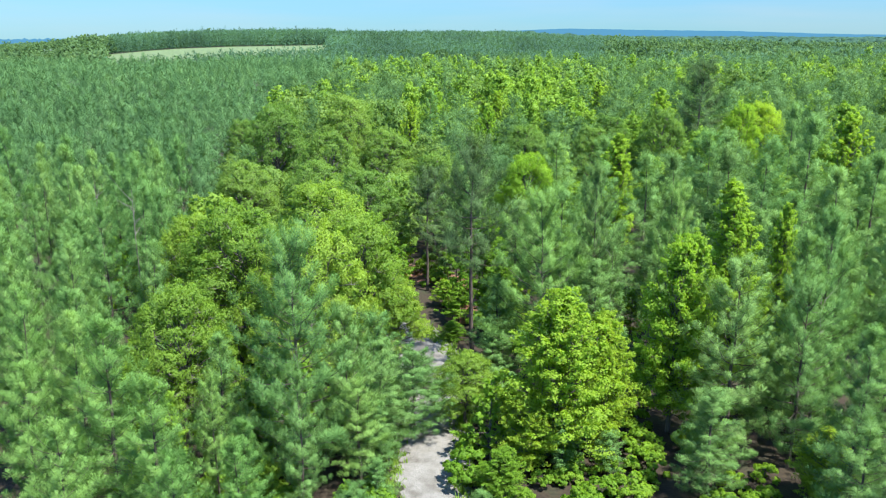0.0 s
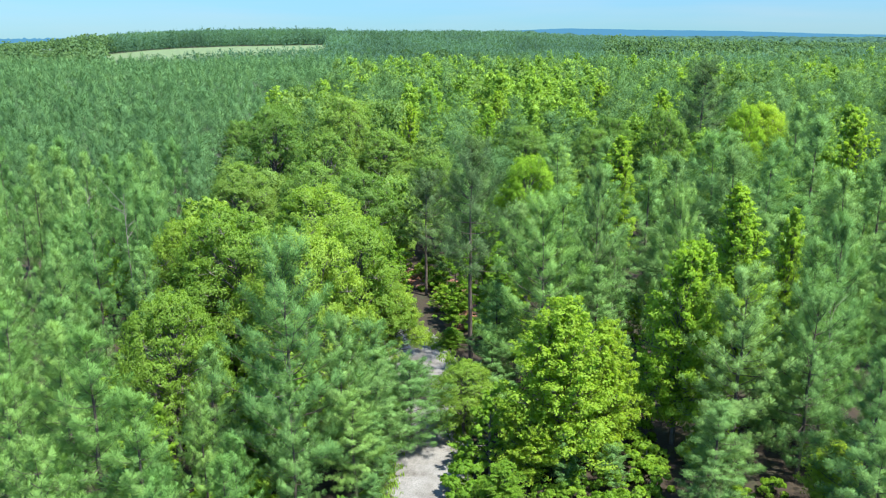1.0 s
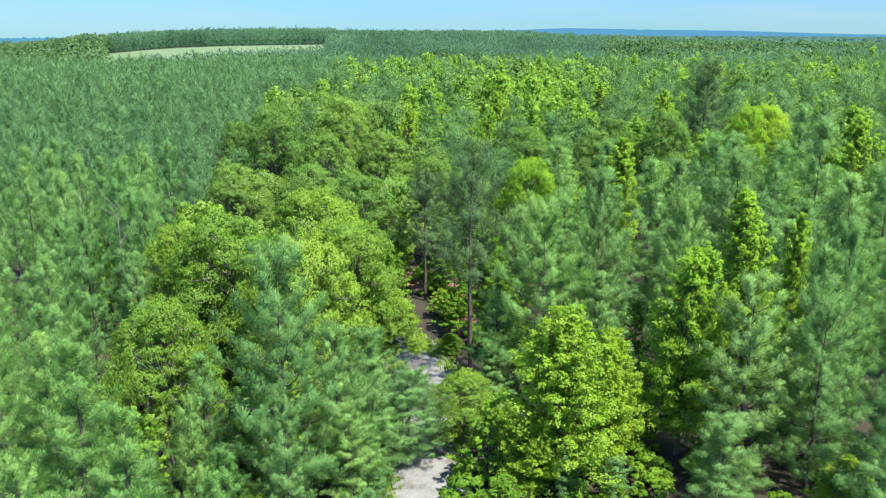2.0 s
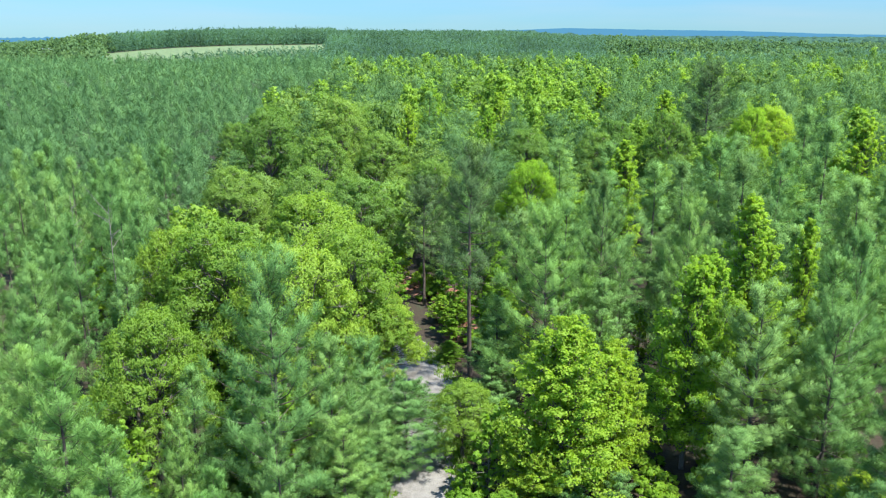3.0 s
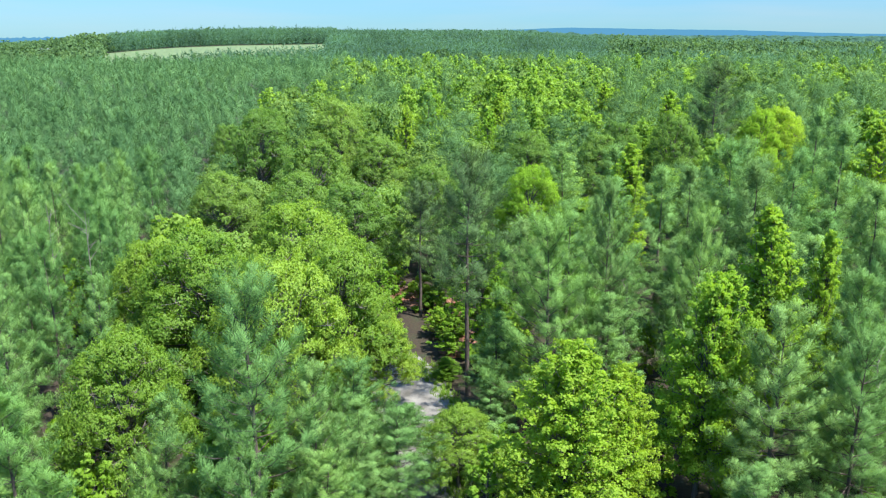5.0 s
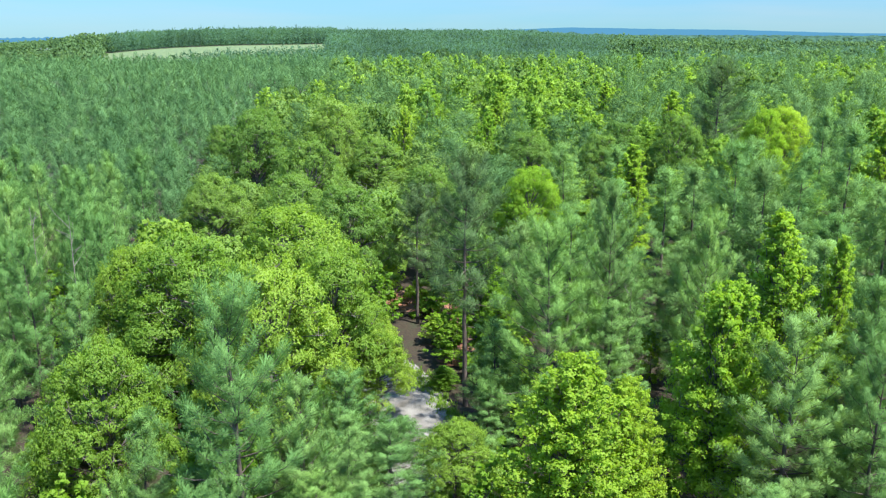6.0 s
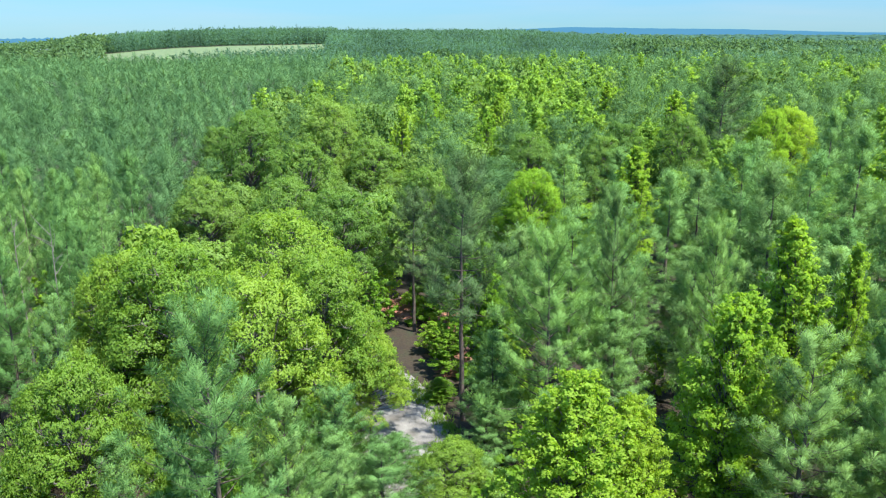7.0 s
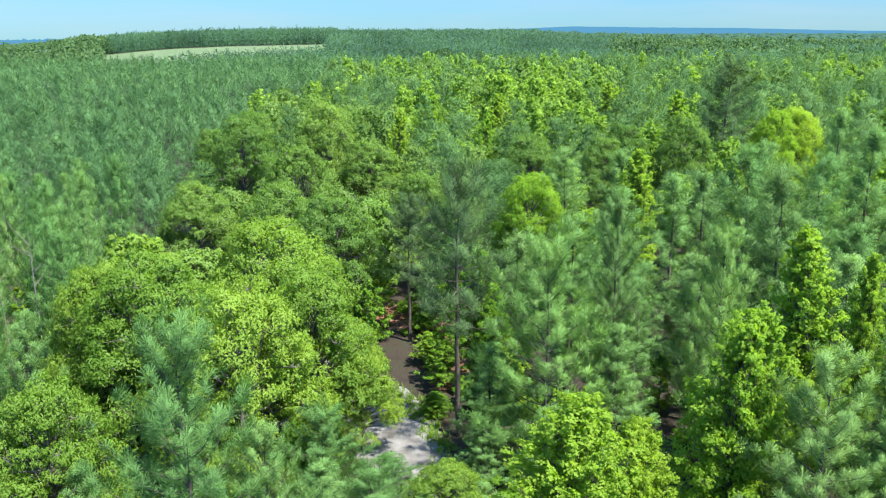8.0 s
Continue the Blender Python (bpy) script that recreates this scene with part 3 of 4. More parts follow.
CHOSEN_D = [
    ("oak", -13.2, 83.0, 12.4, 4.6), ("oak", -7.6, 77.5, 12.4, 4.6), ("tall", -1.5, 75.4, 11.6, 2.7), ("oak", -1.0, 89.5, 12.4, 4.2),
    ("oak", -21.4, 103.0, 16.8, 5.2), ("oak", -13.6, 93.6, 14.4, 4.6), ("oak", -21.5, 86.0, 12.0, 4.2), ("oak", -14.0, 116.0, 17.0, 5.2),
    ("oak", -28.0, 135.0, 14.0, 5.4), ("oak", -14.9, 139.0, 14.0, 5.8), ("oak", -31.4, 126.0, 12.4, 3.8), ("oak", -8.0, 112.0, 12.4, 5.0),
    ("gum", 6.7, 124.0, 13.4, 2.5), ("gum", -5.1, 124.5, 14.0, 2.4), ("gum", -1.3, 163.0, 13.6, 3.0), ("gum", 11.0, 163.0, 13.2, 3.4),
    ("gum", 36.0, 190.0, 13.6, 4.4), ("gum", 51.0, 100.0, 14.6, 3.6), ("gum", 42.0, 157.0, 14.0, 4.0), ("pine", -2.4, 149.0, 14.2, 3.0),
]
CHOSEN_E = [
    ("pine", 13.2, 93.0, 12.6, 3.5), ("pine", 20.3, 78.5, 12.6, 3.3), ("pine", 34.0, 67.6, 13.0, 3.3), ("pine", 32.1, 78.4, 14.0, 3.2),
    ("pine", 43.0, 98.7, 15.8, 3.2), ("pine", 2.7, 75.5, 13.0, 3.0), ("pine", 24.5, 68.0, 12.0, 3.2),
    ("pine", 40.5, 74.0, 13.4, 3.4), ("oak", 20.6, 110.0, 13.0, 4.0), ("pine", 19.6, 97.0, 12.0, 3.2), ("pine", 33.5, 93.0, 13.4, 3.4),
]
CHOSEN = CHOSEN_A + CHOSEN_B + CHOSEN_C + CHOSEN_D + CHOSEN_E


def drive_gap(x, y):
    """Distance from the middle of the drive."""
    line = np.array(DRIVE, float)
    best = 1e9
    for a, b in zip(line[:-1], line[1:]):
        t = np.clip(((x - a[0]) * (b[0] - a[0]) + (y - a[1]) * (b[1] - a[1])) / ((b - a) @ (b - a)), 0, 1)
        best = np.minimum(best, np.hypot(x - a[0] - t * (b[0] - a[0]), y - a[1] - t * (b[1] - a[1])))
    return best


rng = np.random.default_rng(11)
taken = []
for n, (kind, x, y, h, r) in enumerate(CHOSEN):
    put_tree(kind, x, y, h, r, y < (140 if kind in ("oak", "round", "tall") else 90 if kind == "gum" else 66), n, rng.random() * 6.28)
    taken.append((x, y, r))


def plantation(x, y):
    """True where the planted pines stand: the left of the wood, and all of it far out."""
    edge = np.interp(y, (0, 40, 60, 100, 160, 230, 330, 420), (-24, -23, -24, -27, -36, -36, -40, -46))
    far = y > 395 + 40 * np.sin(x * 0.02) + 1.2 * np.maximum(0, x - 50)
    return (x < edge) | far


def in_view(x, y, margin=6.0):
    return np.abs(x - 0.1 * np.clip(y, 0, 14)) < 0.585 * y + margin


def kind_at(x, y, dice):
    if plantation(x, y):
        return "pine" if dice < 0.95 else "olive"
    patch = noise.noise((x * 0.05 + 30, y * 0.04, 9.1))
    if 58 < y < 165 and x < 0.03 * y - 3 + 8 * patch:
        return "oak" if dice < 0.96 else "pine"
    if y < 105:
        return "pine" if dice < 0.42 else ("olive" if dice < 0.78 else ("gum" if dice < 0.9 else "deep"))
    leafy = 0.62 + 0.8 * noise.noise((x * 0.03, y * 0.022, 4.2)) + (0.2 if x < 40 and y > 140 else 0.0)
    if dice < leafy:
        return "oak" if patch > 0.12 else ("gum" if dice < leafy * 0.75 else "deep")
    return "pine" if dice < 0.93 else "olive"


SIZE = {"pine": (12.2, 2.2), "olive": (13.5, 2.9), "gum": (12.4, 3.2), "deep": (11.8, 3.0), "oak": (12.4, 3.9)}


def low_before(x, y, h):
    """The wood stays lower on the camera's side of the trees that stand out."""
    for kind, cx, cy, ch, cr in CHOSEN:
        if cy < 56 or not cy - 45 < y < cy - 0.5 * cr:
            continue
        f = (y - 6) / (cy - 6)
        if abs(x - 0.5 - (cx - 0.5) * f) < 0.75 * cr * f:
            h = min(h, 24.5 + (0.5 * ch - 24.5) * f)
    return h


def scatter(y0, y1, step):
    """Trees on a jittered grid between two distances, none in another's crown."""
    out = []
    cells = {}
    for x, y, r in taken:
        cells.setdefault((int(x // 8), int(y // 8)), []).append((x, y, r))
    gx = np.arange(-0.6 * y1 - 12, 0.6 * y1 + 12, step)
    for yy in np.arange(y0, y1, step):
        for xx in gx:
            x, y = xx + rng.uniform(-0.38, 0.38) * step, yy + rng.uniform(-0.38, 0.38) * step
            dice, grow = rng.random(), rng.normal(1, 0.13 if y < 88 or plantation(x, y) else 0.16)
            if not in_view(x, y) or (y < 90 and drive_gap(x, y) < 4.4):
                continue
            if (y < 58 and -20 < x < 24 - 0.1 * y) or (62 < y < 86 and abs(x - 5.9 + y / 9.4) < 1.6):
                continue
            kind = kind_at(x, y, dice)
            h, r = SIZE[kind]
            planted = plantation(x, y)
            h, r = h * grow * (0.86 if planted and x < -0.27 * y and y > 370 else 1.0), r * rng.uniform(0.82, 1.2) * (1.0 if planted else (1.5 if kind == "pine" else 1.25))
            free = low_before(x, y, h)
            if free < 4.5:
                continue
            h, r = free, r * (0.55 + 0.45 * free / h)
            cx, cy = int(x // 8), int(y // 8)
            clash = False
            for i in (-1, 0, 1):
                for j in (-1, 0, 1):
                    for ox, oy, orr in cells.get((cx + i, cy + j), ()):
                        if math.hypot(ox - x, oy - y) < (1.02 if planted and y > 88 else 0.9 if planted else 0.76) * (orr + r):
                            clash = True
            if clash:
                continue
            cells.setdefault((cx, cy), []).append((x, y, r))
            taken.append((x, y, r))
            out.append((kind, x, y, h, r))
    return out


def wood_behind():
    """The same pine wood under and behind the start of the flight."""
    for n in range(150):
        x, y = rng.uniform(-38, 38), rng.uniform(-45, 11)
        r = rng.uniform(2.0, 2.8)
        if drive_gap(x, y) < 4.6 or any(math.hypot(x - ox, y - oy) < 0.8 * (r + orr) for ox, oy, orr in taken):
            continue
        taken.append((x, y, r))
        put_tree("pine" if n % 5 else "olive", x, y, rng.uniform(9.0, 12.5), r, False, n, rng.random() * 6.28)


for n, (kind, x, y, h, r) in enumerate(scatter(26, 88, 1.7)):
    put_tree(kind, x, y, h, r, y < 50, n * 7 + 3, rng.random() * 6.28)


def under_tall_pine(x, y):
    """Bare shaded ground from the gravel, past the tall pine, back to the clay track."""
    return (52 < y < 65 and -2.2 < x < 3.8) or (64 < y < 86 and abs(x - 5.9 + y / 9.4) < 1.0)


def undergrowth(count):
    """Shrubs, saplings and young pines on the floor of the near wood."""
    placed = 0
    while placed < count:
        y = 26 + 58 * rng.random() ** 1.5
        x = rng.uniform(-0.45, 0.55) * y
        size, dice, pick = rng.uniform(0.6, 1.5), rng.random(), int(rng.integers(0, 9))
        if y < 48 and x > 4:
            size, dice = 0.55 * size + 0.15, 0.05 if pick < 2 else 0.9
        if drive_gap(x, y) < 1.7 + size * 0.45 or under_tall_pine(x, y):
            continue
        if any(math.hypot(x - ox, y - oy) < 0.28 * orr for ox, oy, orr in taken):
            continue
        placed += 1
        turn = rng.random() * 6.28
        if dice < 0.22:
            put_tree("pine", x, y, 3.4 * size, 1.4 * size, False, pick, turn)
        elif dice < 0.55:
            first_or_copy(("sapling", pick % 3), lambda: tree_thing("sapling", leafy_parts(360 + pick % 3, 4.0, 1.5, 0.12, "egg", 26, 9, 12, 0.125, 5, True), GUM_BARK, GUM_DEEP,
                                                                "slender deep green leafy sapling under the pines", "sapling", "saplings of the wood"), standing(x, y, turn, size, size))
        elif dice < 0.65 and not (y < 45 and x > 4):
            first_or_copy(("gum_sapling", pick % 2), lambda: tree_thing("sweetgum_sapling", leafy_parts(365 + pick % 2, 3.4, 1.4, 0.1, "egg", 26, 9, 12, 0.125, 5, True), GUM_BARK, GUM,
                                                                    "bright yellow-green sweetgum sapling under the pines", "sapling", "saplings of the wood"), standing(x, y, turn, size, size))
        else:
            bush = ("bush", pick % 2)
            first_or_copy(bush, lambda: tree_thing("understory_shrub", leafy_parts(350 + pick % 2, 2.0, 1.5, 0.05, "dome", 16, 22, 9, 0.15, 5, True), GUM_BARK, GUM_DEEP,
                                                   "low green leafy shrub on the forest floor", "shrub", "shrubs of the forest floor"), standing(x, y, turn, size, size))


undergrowth(330)


def verge(count):
    """Weeds and fallen-needle tussocks along the edges of the drive."""
    line = np.array(DRIVE, float)
    r = np.random.default_rng(77)
    k = r.uniform(3, len(line) - 1, count)
    x, y = (np.interp(k, np.arange(len(line)), line[:, j]) for j in (0, 1))
    side = r.choice([-1, 1], count) * np.clip(r.normal(2.2, 0.4, count) + 0.7 * ((y > 55) & (y < 67)), 1.4, 3.8)
    at = np.column_stack([x + side, y + r.normal(0, 0.3, count), np.full(count, 0.02)])
    blades = 9
    a, lean = r.random((count, blades)) * 6.28, r.uniform(0.2, 1.0, (count, blades))
    h = r.uniform(0.1, 0.42, (count, 1)) * r.uniform(0.6, 1.2, (count, blades))
    way = np.stack([np.cos(a) * lean, np.sin(a) * lean, np.ones_like(a)], -1) * h[..., None]
    across = np.stack([-np.sin(a), np.cos(a), np.zeros_like(a)], -1) * 0.035
    root = at[:, None] + r.normal(0, 0.09, (count, blades, 3)) * (1, 1, 0)
    verts = np.stack([root - across, root + across, root + way], 2).reshape(-1, 3)
    ob = new("weeds", mesh_of("weeds", verts, np.arange(len(verts)).reshape(-1, 3), OAK))
    return tagged(ob, "rough green weeds along the gravel drive", "weeds", kind="stuff")


verge(2000)
wood_behind()


def stand(name, trees, patterns, shape, mat, label, category):
    """Many trees beyond counting, as one mesh of leaves."""
    pieces = []
    for n, (x, y, h, r) in enumerate(trees):
        v, f, w = patterns[n % len(patterns)]
        a = rng.random() * 6.28
        spin = np.array(((math.cos(a), math.sin(a), 0), (-math.sin(a), math.cos(a), 0), (0, 0, 1)))
        pieces.append(((v @ spin) * (r / shape[1], r / shape[1], h / shape[0]) + (x, y, float(land(x, y))), f, w @ spin))
    v, f, w = joined(pieces)
    ob = new(name, mesh_of(name, v, f, mat, True, w))
    return tagged(ob, label, category, kind="stuff")


def spire(seed, lobes=6, pointed=True):
    """A tree seen from afar: an uneven crown of three tiers."""
    r = np.random.default_rng(seed)
    rings = ((0.1, 0.9), (0.62, 1.0), (0.86, 0.55)) if pointed else ((0.4, 0.85), (0.7, 1.0), (0.92, 0.62))
    verts = []
    for z, w in rings:
        a = np.arange(lobes) * 2 * np.pi / lobes + r.random()
        q = w * r.uniform(0.65, 1.2, lobes)
        verts.append(np.column_stack([np.cos(a) * q, np.sin(a) * q, z + r.normal(0, 0.035, lobes)]))
    verts = np.concatenate(verts + [[[r.normal(0, 0.1), r.normal(0, 0.1), 1.0]]])
    faces = []
    for k in range(2):
        for j in range(lobes):
            a, b = k * lobes + j, k * lobes + (j + 1) % lobes
            faces += [(a, b, b + lobes), (a, b + lobes, a + lobes)]
    faces += [(2 * lobes + j, 2 * lobes + (j + 1) % lobes, 3 * lobes) for j in range(lobes)]
    return verts, np.array(faces), unit(verts - (0, 0, 0.45))


def pine_pattern(seed, whorls, needles, gap, puff, width, bare, heavy=0.4):
    wood, crown = pine_parts(seed, PINE_H, PINE_R, bare, whorls, needles, gap, puff, width, 3, False, top_heavy=heavy)
    return crown


def leafy_pattern(seed, form, lobes, clumps, per, leaf):
    h, r = (GUM_H, GUM_R) if form == "egg" else (OAK_H, OAK_R)
    heart, sides, out = spire(seed + 1000, 7, False)
    return joined([leafy_parts(seed, h, r, 0.35, form, lobes, clumps, per, leaf, 3, True)[1], (heart * (0.5 * r, 0.5 * r, 0.72 * h), sides, out)])


FRONT = {
    "pine": [pine_pattern(380 + k, 14, 44, 0.52, 0.44, 0.074, 0.3) for k in range(4)],
    "wild": [pine_pattern(370 + k, 14, 44, 0.52, 0.45, 0.074, 0.28, 1.0) for k in range(4)],
    "gum": [leafy_pattern(385 + k, "egg", 60, 10, 11, 0.21) for k in range(3)],
    "oak": [leafy_pattern(390 + k, "dome", 46, 16, 12, 0.27) for k in range(3)],
}
MIDDLE = {
    "pine": [pine_pattern(400 + k, 11, 27, 0.72, 0.54, 0.115, 0.36) for k in range(4)],
    "wild": [pine_pattern(410 + k, 11, 27, 0.72, 0.55, 0.115, 0.36, 1.1) for k in range(4)],
    "gum": [leafy_pattern(420 + k, "egg", 42, 8, 9, 0.27) for k in range(3)],
    "oak": [leafy_pattern(440 + k, "dome", 36, 13, 8, 0.36) for k in range(3)],
}
BACK = {
    "pine": [pine_pattern(500 + k, 8, 8, 1.0, 0.62, 0.26, 0.45) for k in range(4)],
    "wild": [pine_pattern(510 + k, 8, 8, 1.0, 0.64, 0.26, 0.45, 1.1) for k in range(4)],
    "gum": [leafy_pattern(520 + k, "egg", 26, 6, 5, 0.45) for k in range(3)],
    "oak": [leafy_pattern(540 + k, "dome", 20, 9, 4, 0.65) for k in range(3)],
}
FAMILY = {"pine": "pine", "olive": "pine", "gum": "gum", "deep": "gum", "oak": "oak"}
SHAPES = {"pine": (PINE_H, PINE_R), "wild": (PINE_H, PINE_R), "gum": (GUM_H, GUM_R), "oak": (OAK_H, OAK_R)}
NAMES = {
    "pine": ("pine_wood", PINE_STAND, "dense blue-green pine wood with soft pointed tops", "pine wood"),
    "wild": ("mixed_pine_wood", PINE_MIXED, "rounded blue-green pines of the mixed wood", "pine wood"),
    "gum": ("sweetgum_wood", GUM_STAND, "bright yellow-green sweetgums among the pines", "leafy wood"),
    "oak": ("oak_wood", OAK_STAND, "olive-green oak crowns among the pines", "leafy wood"),
}
for y0, y1, step, patterns in ((88, 125, 1.7, FRONT), (125, 220, 1.9, MIDDLE), (220, 430, 2.3, BACK)):
    grown = scatter(y0, y1, step)
    for fam in ("pine", "wild", "gum", "oak"):
        rows = [(x, y, h, r) for kind, x, y, h, r in grown if (FAMILY[kind] if FAMILY[kind] != "pine" or plantation(x, y) else "wild") == fam]
        if rows:
            name, mat, label, category = NAMES[fam]
            stand(name, rows, patterns[fam], SHAPES[fam], mat, label, category)


def far_wood(name, x, y, h, r, mat, label, pats):
    """Woods far off, thousands of trees as one mesh, from a few patterns one unit high and wide."""
    z, pieces = land(x, y), []
    turn = rng.random(len(x)) * 6.28
    c, s = np.cos(turn), np.sin(turn)
    for k, (v, f, w) in enumerate(pats):
        m = np.arange(len(x)) % len(pats) == k
        n, cm, sm = int(m.sum()), c[m][:, None], s[m][:, None]
        spun = [np.stack([q[None, :, 0] * cm - q[None, :, 1] * sm, q[None, :, 0] * sm + q[None, :, 1] * cm, np.tile(q[:, 2], (n, 1))], -1) for q in (v, w)]
        place = spun[0] * np.stack([r[m], r[m], h[m]], -1)[:, None] + np.stack([x[m], y[m], z[m]], -1)[:, None]
        pieces.append((place.reshape(-1, 3), (f[None] + (np.arange(n) * len(v))[:, None, None]).reshape(-1, 3), spun[1].reshape(-1, 3)))
    v, f, w = joined(pieces)
    ob = new(name, mesh_of(name, v, f, mat, True, w))
    return tagged(ob, label, "woods", kind="stuff")


def unit_pattern(pattern, h, r):
    v, f, w = pattern
    return v / (r, r, h), f, w


def far_spots(d0, d1, step, reach):
    gx, gy = np.meshgrid(np.arange(-reach, reach, step), np.arange(d0, d1, step))
    x, y = gx.ravel() + rng.uniform(-0.4, 0.4, gx.size) * step, gy.ravel() + rng.uniform(-0.4, 0.4, gx.size) * step
    ok = in_view(x, y, 10) & ~in_field(x, y) & ((x > -0.39 * y) | (y < 1020))
    return x[ok], y[ok]


HOUSE = (-330.0, 690.0)


def house_yard(x, y):
    """The clearing round the far house and the gap in the trees before it."""
    t = y / HOUSE[1]
    return (np.abs(x - HOUSE[0] * t) < 6) & (y > 668) & (y < 703)


def young_growth(x, y):
    """Lower young trees on the slope before the far house."""
    return np.where((np.abs(x - HOUSE[0] * y / HOUSE[1]) < 8) & (y < 668), 0.72, 1.0)


def leafy_far(x, y):
    a, d = np.degrees(np.arctan2(x, y)), np.hypot(x, y)
    wave = np.sin(x * 0.021 + 1.3) * np.sin(y * 0.017 + x * 0.006) + 0.5 * np.sin(x * 0.05 + y * 0.043)
    left_wood = (a < -22) & (d > 480)
    edge = (a < -18.5) & (d > 690) & (d < 900) & (wave > -0.3)
    right_wood = (a > 11) & (wave > -0.1) & (d > 430)
    return left_wood | (edge) | right_wood | (wave > 1.12)


def far_pine(seed):
    """A pine seen from afar, one unit high and wide: four tiers of upswept boughs and a tip."""
    r = np.random.default_rng(seed)
    tier = np.repeat((0.18, 0.42, 0.62, 0.8), (3, 4, 3, 2))
    a = np.arange(12) * 2.4 + r.normal(0, 0.3, 12)
    reach = 0.75 * (1.05 - tier) ** 0.7 * r.uniform(0.7, 1.25, 12)
    at = np.column_stack([np.cos(a) * reach, np.sin(a) * reach, tier * 4 + r.normal(0, 0.12, 12)])
    at, way = np.concatenate([at, [[0, 0, 3.6]]]), np.concatenate([np.column_stack([np.cos(a), np.sin(a), np.full(12, 1.6)]), [[0, 0, 1]]])
    v, f, w = tufts(r, at, way, 4, 0.46, 0.36)
    return v / (1, 1, 4.2), f, w


SPIRES = [spire(600 + k, 5) for k in range(8)]
FAR_PINES = [far_pine(660 + k) for k in range(6)]
CROWNS = [unit_pattern(leafy_parts(640 + k, OAK_H, OAK_R, 0.08, "dome", 9, 5, 3, 1.15, 3, True)[1], OAK_H, OAK_R) for k in range(5)]
for d0, d1, step in ((430, 860, 3.7), (860, 1060, 5.0)):
    x, y = far_spots(d0, d1, step, 0.6 * d1)
    leafy = leafy_far(x, y)
    keep = (~leafy | (rng.random(len(x)) < 0.32)) & ~house_yard(x, y)
    x, y, leafy = x[keep], y[keep], leafy[keep]
    for flag in (False, True):
        m = leafy == flag
        n = int(m.sum())
        h = rng.normal(1, 0.12 if flag else 0.08, n) * np.where((x[m] < -0.13 * y[m]) & (np.hypot(x[m], y[m]) > 715), 15.5, 13.2) * (1.0 if flag else 0.94) * young_growth(x[m], y[m]) * np.where((x[m] < -0.27 * y[m]) & (np.hypot(x[m], y[m]) < 480), 0.86, 1.0)
        h *= 1 - 0.3 * smooth(23, 26.5, np.degrees(np.arctan2(-x[m], y[m])))
        r = rng.uniform(0.75, 1.3, n) * step * (1.3 if flag else 0.8)
        far_wood("far_leafy_woods" if flag else "far_pine_woods", x[m], y[m], h, r, WOOD_FAR if flag else PINE_HAZED,
                 "far light green leafy woods" if flag else "far dark pine woods, tinted blue-green for haze", CROWNS if flag else (FAR_PINES if d0 < 700 else SPIRES))
spots = [far_spots(1060, 2200, 27, 1400), far_spots(2200, 4050, 42, 2500)]
x, y = np.concatenate([p[0] for p in spots]), np.concatenate([p[1] for p in spots])
n = len(x)
far_wood("distant_woods", x, y, rng.normal(14, 1.8, n), rng.uniform(0.45, 0.65, n) * np.where(y > 2200, 42, 27), PINE_HAZED, "distant woods on low ground, tinted blue-green for haze", SPIRES)


def ridge(name, d, a0, a1, heights, mat, label):
    a = np.radians(np.linspace(a0, a1, 160))
    h = np.interp(np.linspace(0, 1, 160), np.linspace(0, 1, len(heights)), heights) + np.random.default_rng(len(heights)).normal(0, 0.7, 160)
    x, y = d * np.sin(a), d * np.cos(a)
    verts = np.concatenate([np.column_stack([x, y, np.full(160, -5.0)]), np.column_stack([x * 1.03, y * 1.03, h]), np.column_stack([x * 1.08, y * 1.08, np.full(160, -5.0)])])
    j = np.arange(159)
    faces = np.concatenate([np.column_stack([j, j + 1, j + 161, j + 160]), np.column_stack([j + 160, j + 161, j + 321, j + 320])])
    return tagged(new(name, mesh_of(name, verts, faces, mat, True)), label, "ridge", kind="structure")


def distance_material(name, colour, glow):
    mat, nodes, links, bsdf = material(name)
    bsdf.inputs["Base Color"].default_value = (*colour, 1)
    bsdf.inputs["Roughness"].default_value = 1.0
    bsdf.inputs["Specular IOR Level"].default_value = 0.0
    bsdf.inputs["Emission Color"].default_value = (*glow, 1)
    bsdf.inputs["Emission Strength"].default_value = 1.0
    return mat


# distance haze painted on the ridges: dark blue base with a blue glow
HAZE_BLUE = distance_material("haze_blue_distance", (0.006, 0.02, 0.03), (0.027, 0.08, 0.132))
ridge("backdrop", 1160, -40, -20.5, (18.5, 19.5, 19, 19.8, 19, 19.6, 19.2, 18.4), HAZE_BLUE, "hazy blue far woods behind the field")
ridge("backdrop", 4100, -36, 36, (0, 0, 5, 8, 10, 20, 30, 40, 55, 48, 42, 30, 22, 15), HAZE_BLUE, "hazy blue wooded ridge on the horizon")


# ---------------------------------------------------------------- small things


def box_mesh(name, w, d, h, mat):
    bm = bmesh.new()
    bmesh.ops.create_cube(bm, size=1.0)
    bmesh.ops.scale(bm, vec=(w, d, h), verts=bm.verts)
    bmesh.ops.translate(bm, vec=(0, 0, h / 2), verts=bm.verts)
    me = bpy.data.meshes.new(name)
    bm.to_mesh(me)
    bm.free()
    me.materials.append(mat)
    return me


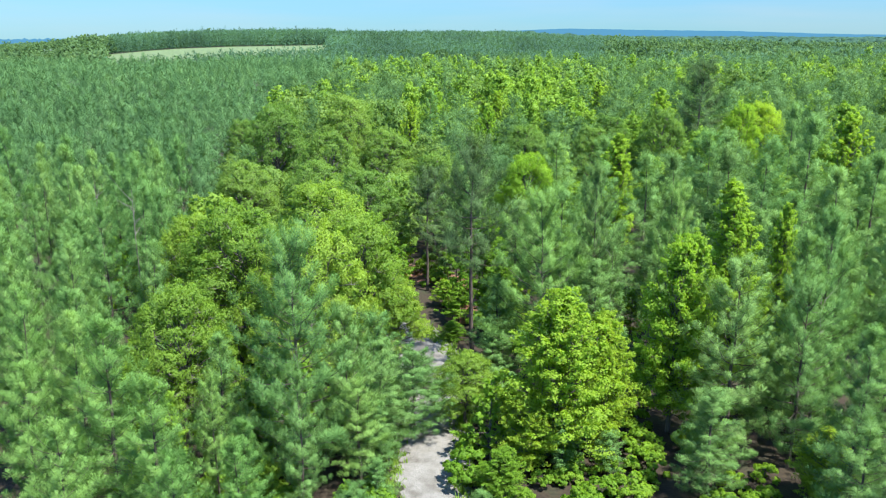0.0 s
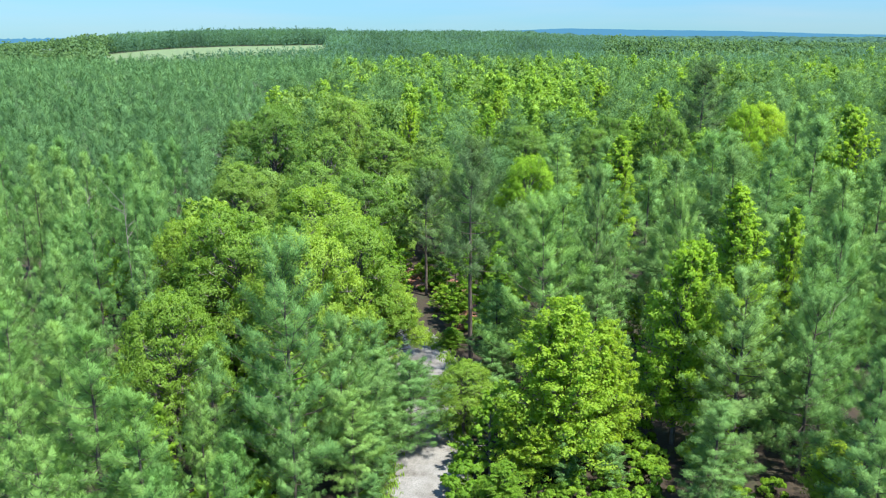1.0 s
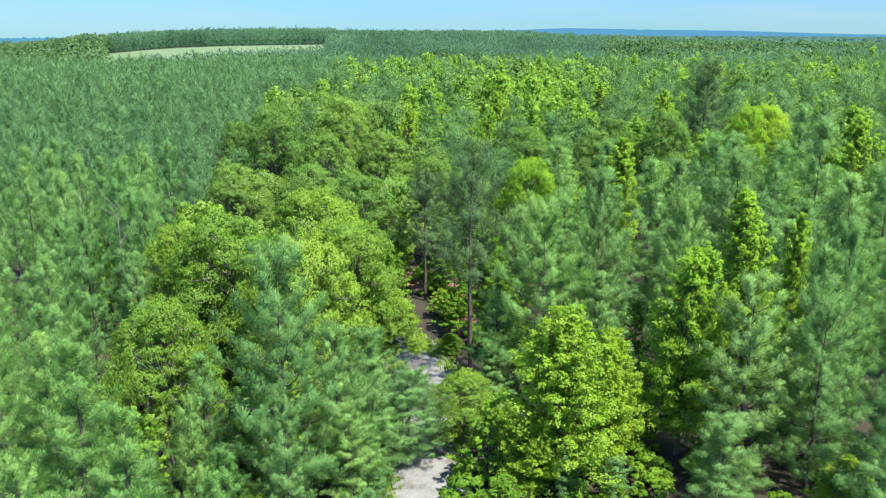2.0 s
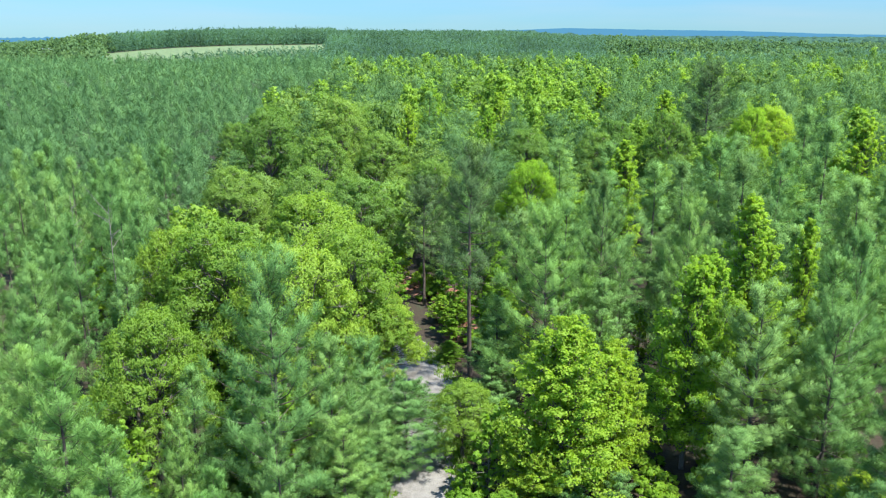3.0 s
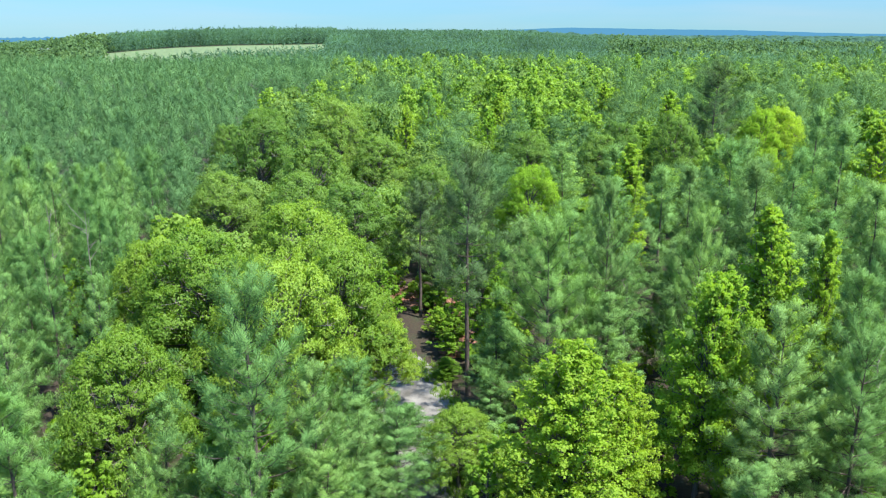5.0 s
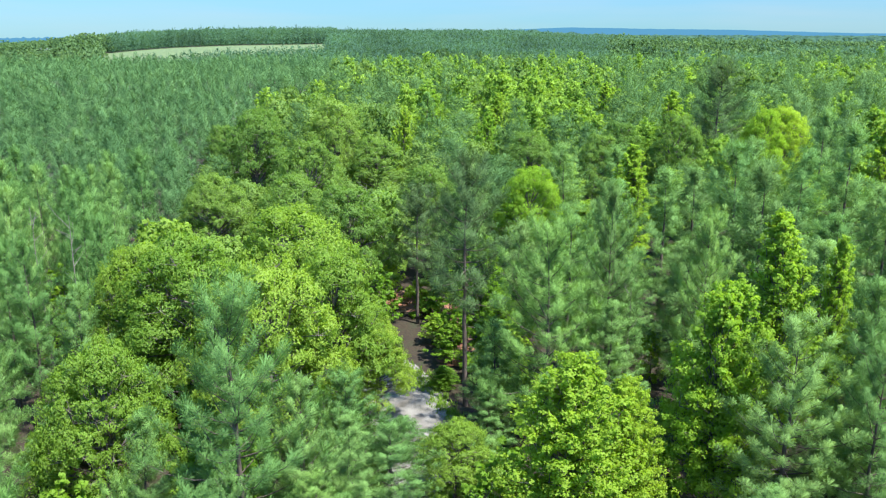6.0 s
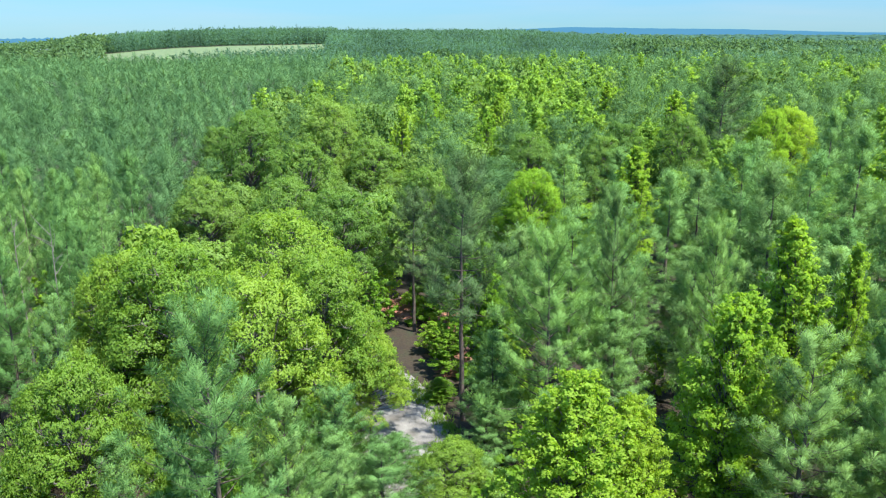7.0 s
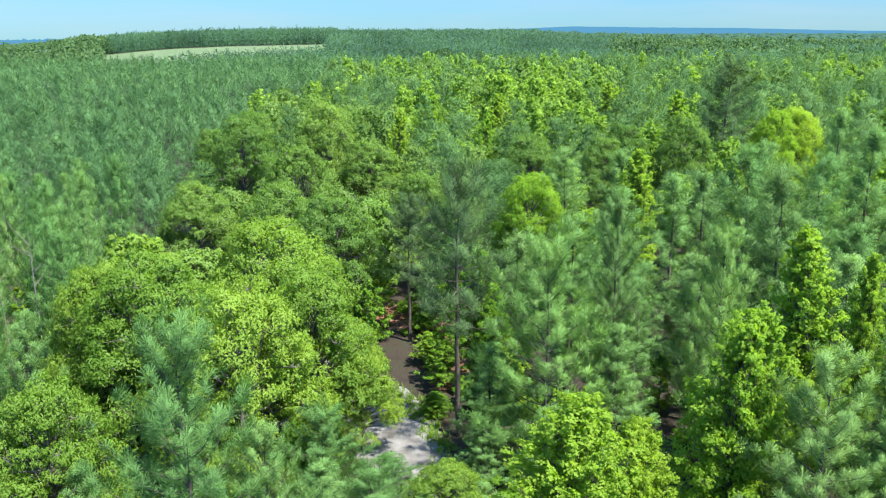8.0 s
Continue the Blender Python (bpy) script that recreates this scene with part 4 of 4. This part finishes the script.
def plain_material(name, colour, rough):
    mat, nodes, links, bsdf = material(name)
    coord = nodes.new("ShaderNodeTexCoord")
    stain = nodes.new("ShaderNodeTexNoise")
    stain.inputs["Scale"].default_value, stain.inputs["Detail"].default_value = 1.5, 5.0
    links.new(coord.outputs["Object"], stain.inputs["Vector"])
    tones = ramp(nodes, [(0.3, tuple(c * 0.8 for c in colour)), (0.7, colour)])
    links.new(stain.outputs["Fac"], tones.inputs["Fac"])
    links.new(tones.outputs["Color"], bsdf.inputs["Base Color"])
    bsdf.inputs["Roughness"].default_value = rough
    return mat


WHITE = plain_material("white_siding", (0.32, 0.34, 0.35), 0.7)
TIN = plain_material("grey_tin_roof", (0.16, 0.18, 0.2), 0.5)
PANE = plain_material("dark_window_glass", (0.03, 0.035, 0.04), 0.15)


def far_house(x, y):
    base = float(land(x, y))
    root = tagged(new("house"), "small white house with grey tin roof among trees", "house")
    root.location = (x, y, base - 0.2)
    root.rotation_euler = (0, 0, 0.35)
    part("wall", box_mesh("house_wall", 12, 8, 4.2, WHITE), root)
    verts = [(-6.5, -4.6, 4.15), (6.5, -4.6, 4.15), (6.5, 4.6, 4.15), (-6.5, 4.6, 4.15), (-6.5, 0, 6.9), (6.5, 0, 6.9),
             (-6.5, -4.6, 4.35), (6.5, -4.6, 4.35), (6.5, 4.6, 4.35), (-6.5, 4.6, 4.35), (-6.5, 0, 7.1), (6.5, 0, 7.1)]
    faces = [(6, 7, 11, 10), (9, 10, 11, 8), (0, 4, 5, 1), (3, 2, 5, 4), (0, 1, 7, 6), (2, 3, 9, 8), (0, 6, 10, 4), (3, 4, 10, 9), (1, 5, 11, 7), (2, 8, 11, 5)]
    part("roof", mesh_of("house_roof", verts, np.array(faces), TIN), root, "grey tin roof")
    for k in range(3):
        win = part("window", box_mesh("house_window", 1.2, 0.1, 1.4, PANE), root)
        win.location = (-4 + 4 * k, -4.03, 1.5)


far_house(*HOUSE)


def dead_tree(seed, x, y, height):
    """A bare grey snag with forked limbs."""
    r = np.random.default_rng(seed)
    zs = np.linspace(0, height, 9)
    bend = np.cumsum(r.normal(0, 0.05, (9, 2)), axis=0)
    bend[0] = 0
    root = tagged(new("dead_tree"), "bare grey dead pine with forked broken limbs", "dead tree")
    root.location = (x, y, 0)
    part("trunk", mesh_of("snag_trunk", *tube(np.column_stack([bend, zs]), np.linspace(0.10, 0.012, 9), 6), DEAD_WOOD, True), root)
    for k in range(9):
        h = height * r.uniform(0.6, 0.97)
        a, ln = r.random() * 6.28, r.uniform(0.6, 1.7)
        start = np.array([np.interp(h, zs, bend[:, 0]), np.interp(h, zs, bend[:, 1]), h])
        way = np.array([math.cos(a), math.sin(a), r.uniform(0.3, 1.3)])
        mid = start + way * ln * 0.5 + r.normal(0, 0.08, 3)
        part("limb", mesh_of("snag_limb", *tube(np.array([start, mid, start + way * ln]), np.array((0.028, 0.017, 0.006)), 4), DEAD_WOOD, True), root)


for k, (x, y, h) in enumerate(((-24.6, 62.4, 12.6), (22.4, 44.6, 9.8), (-29.0, 66.0, 12.4), (-6.0, 79.5, 11.6), (13.2, 60.6, 8.0))):
    dead_tree(800 + k, x, y, h)
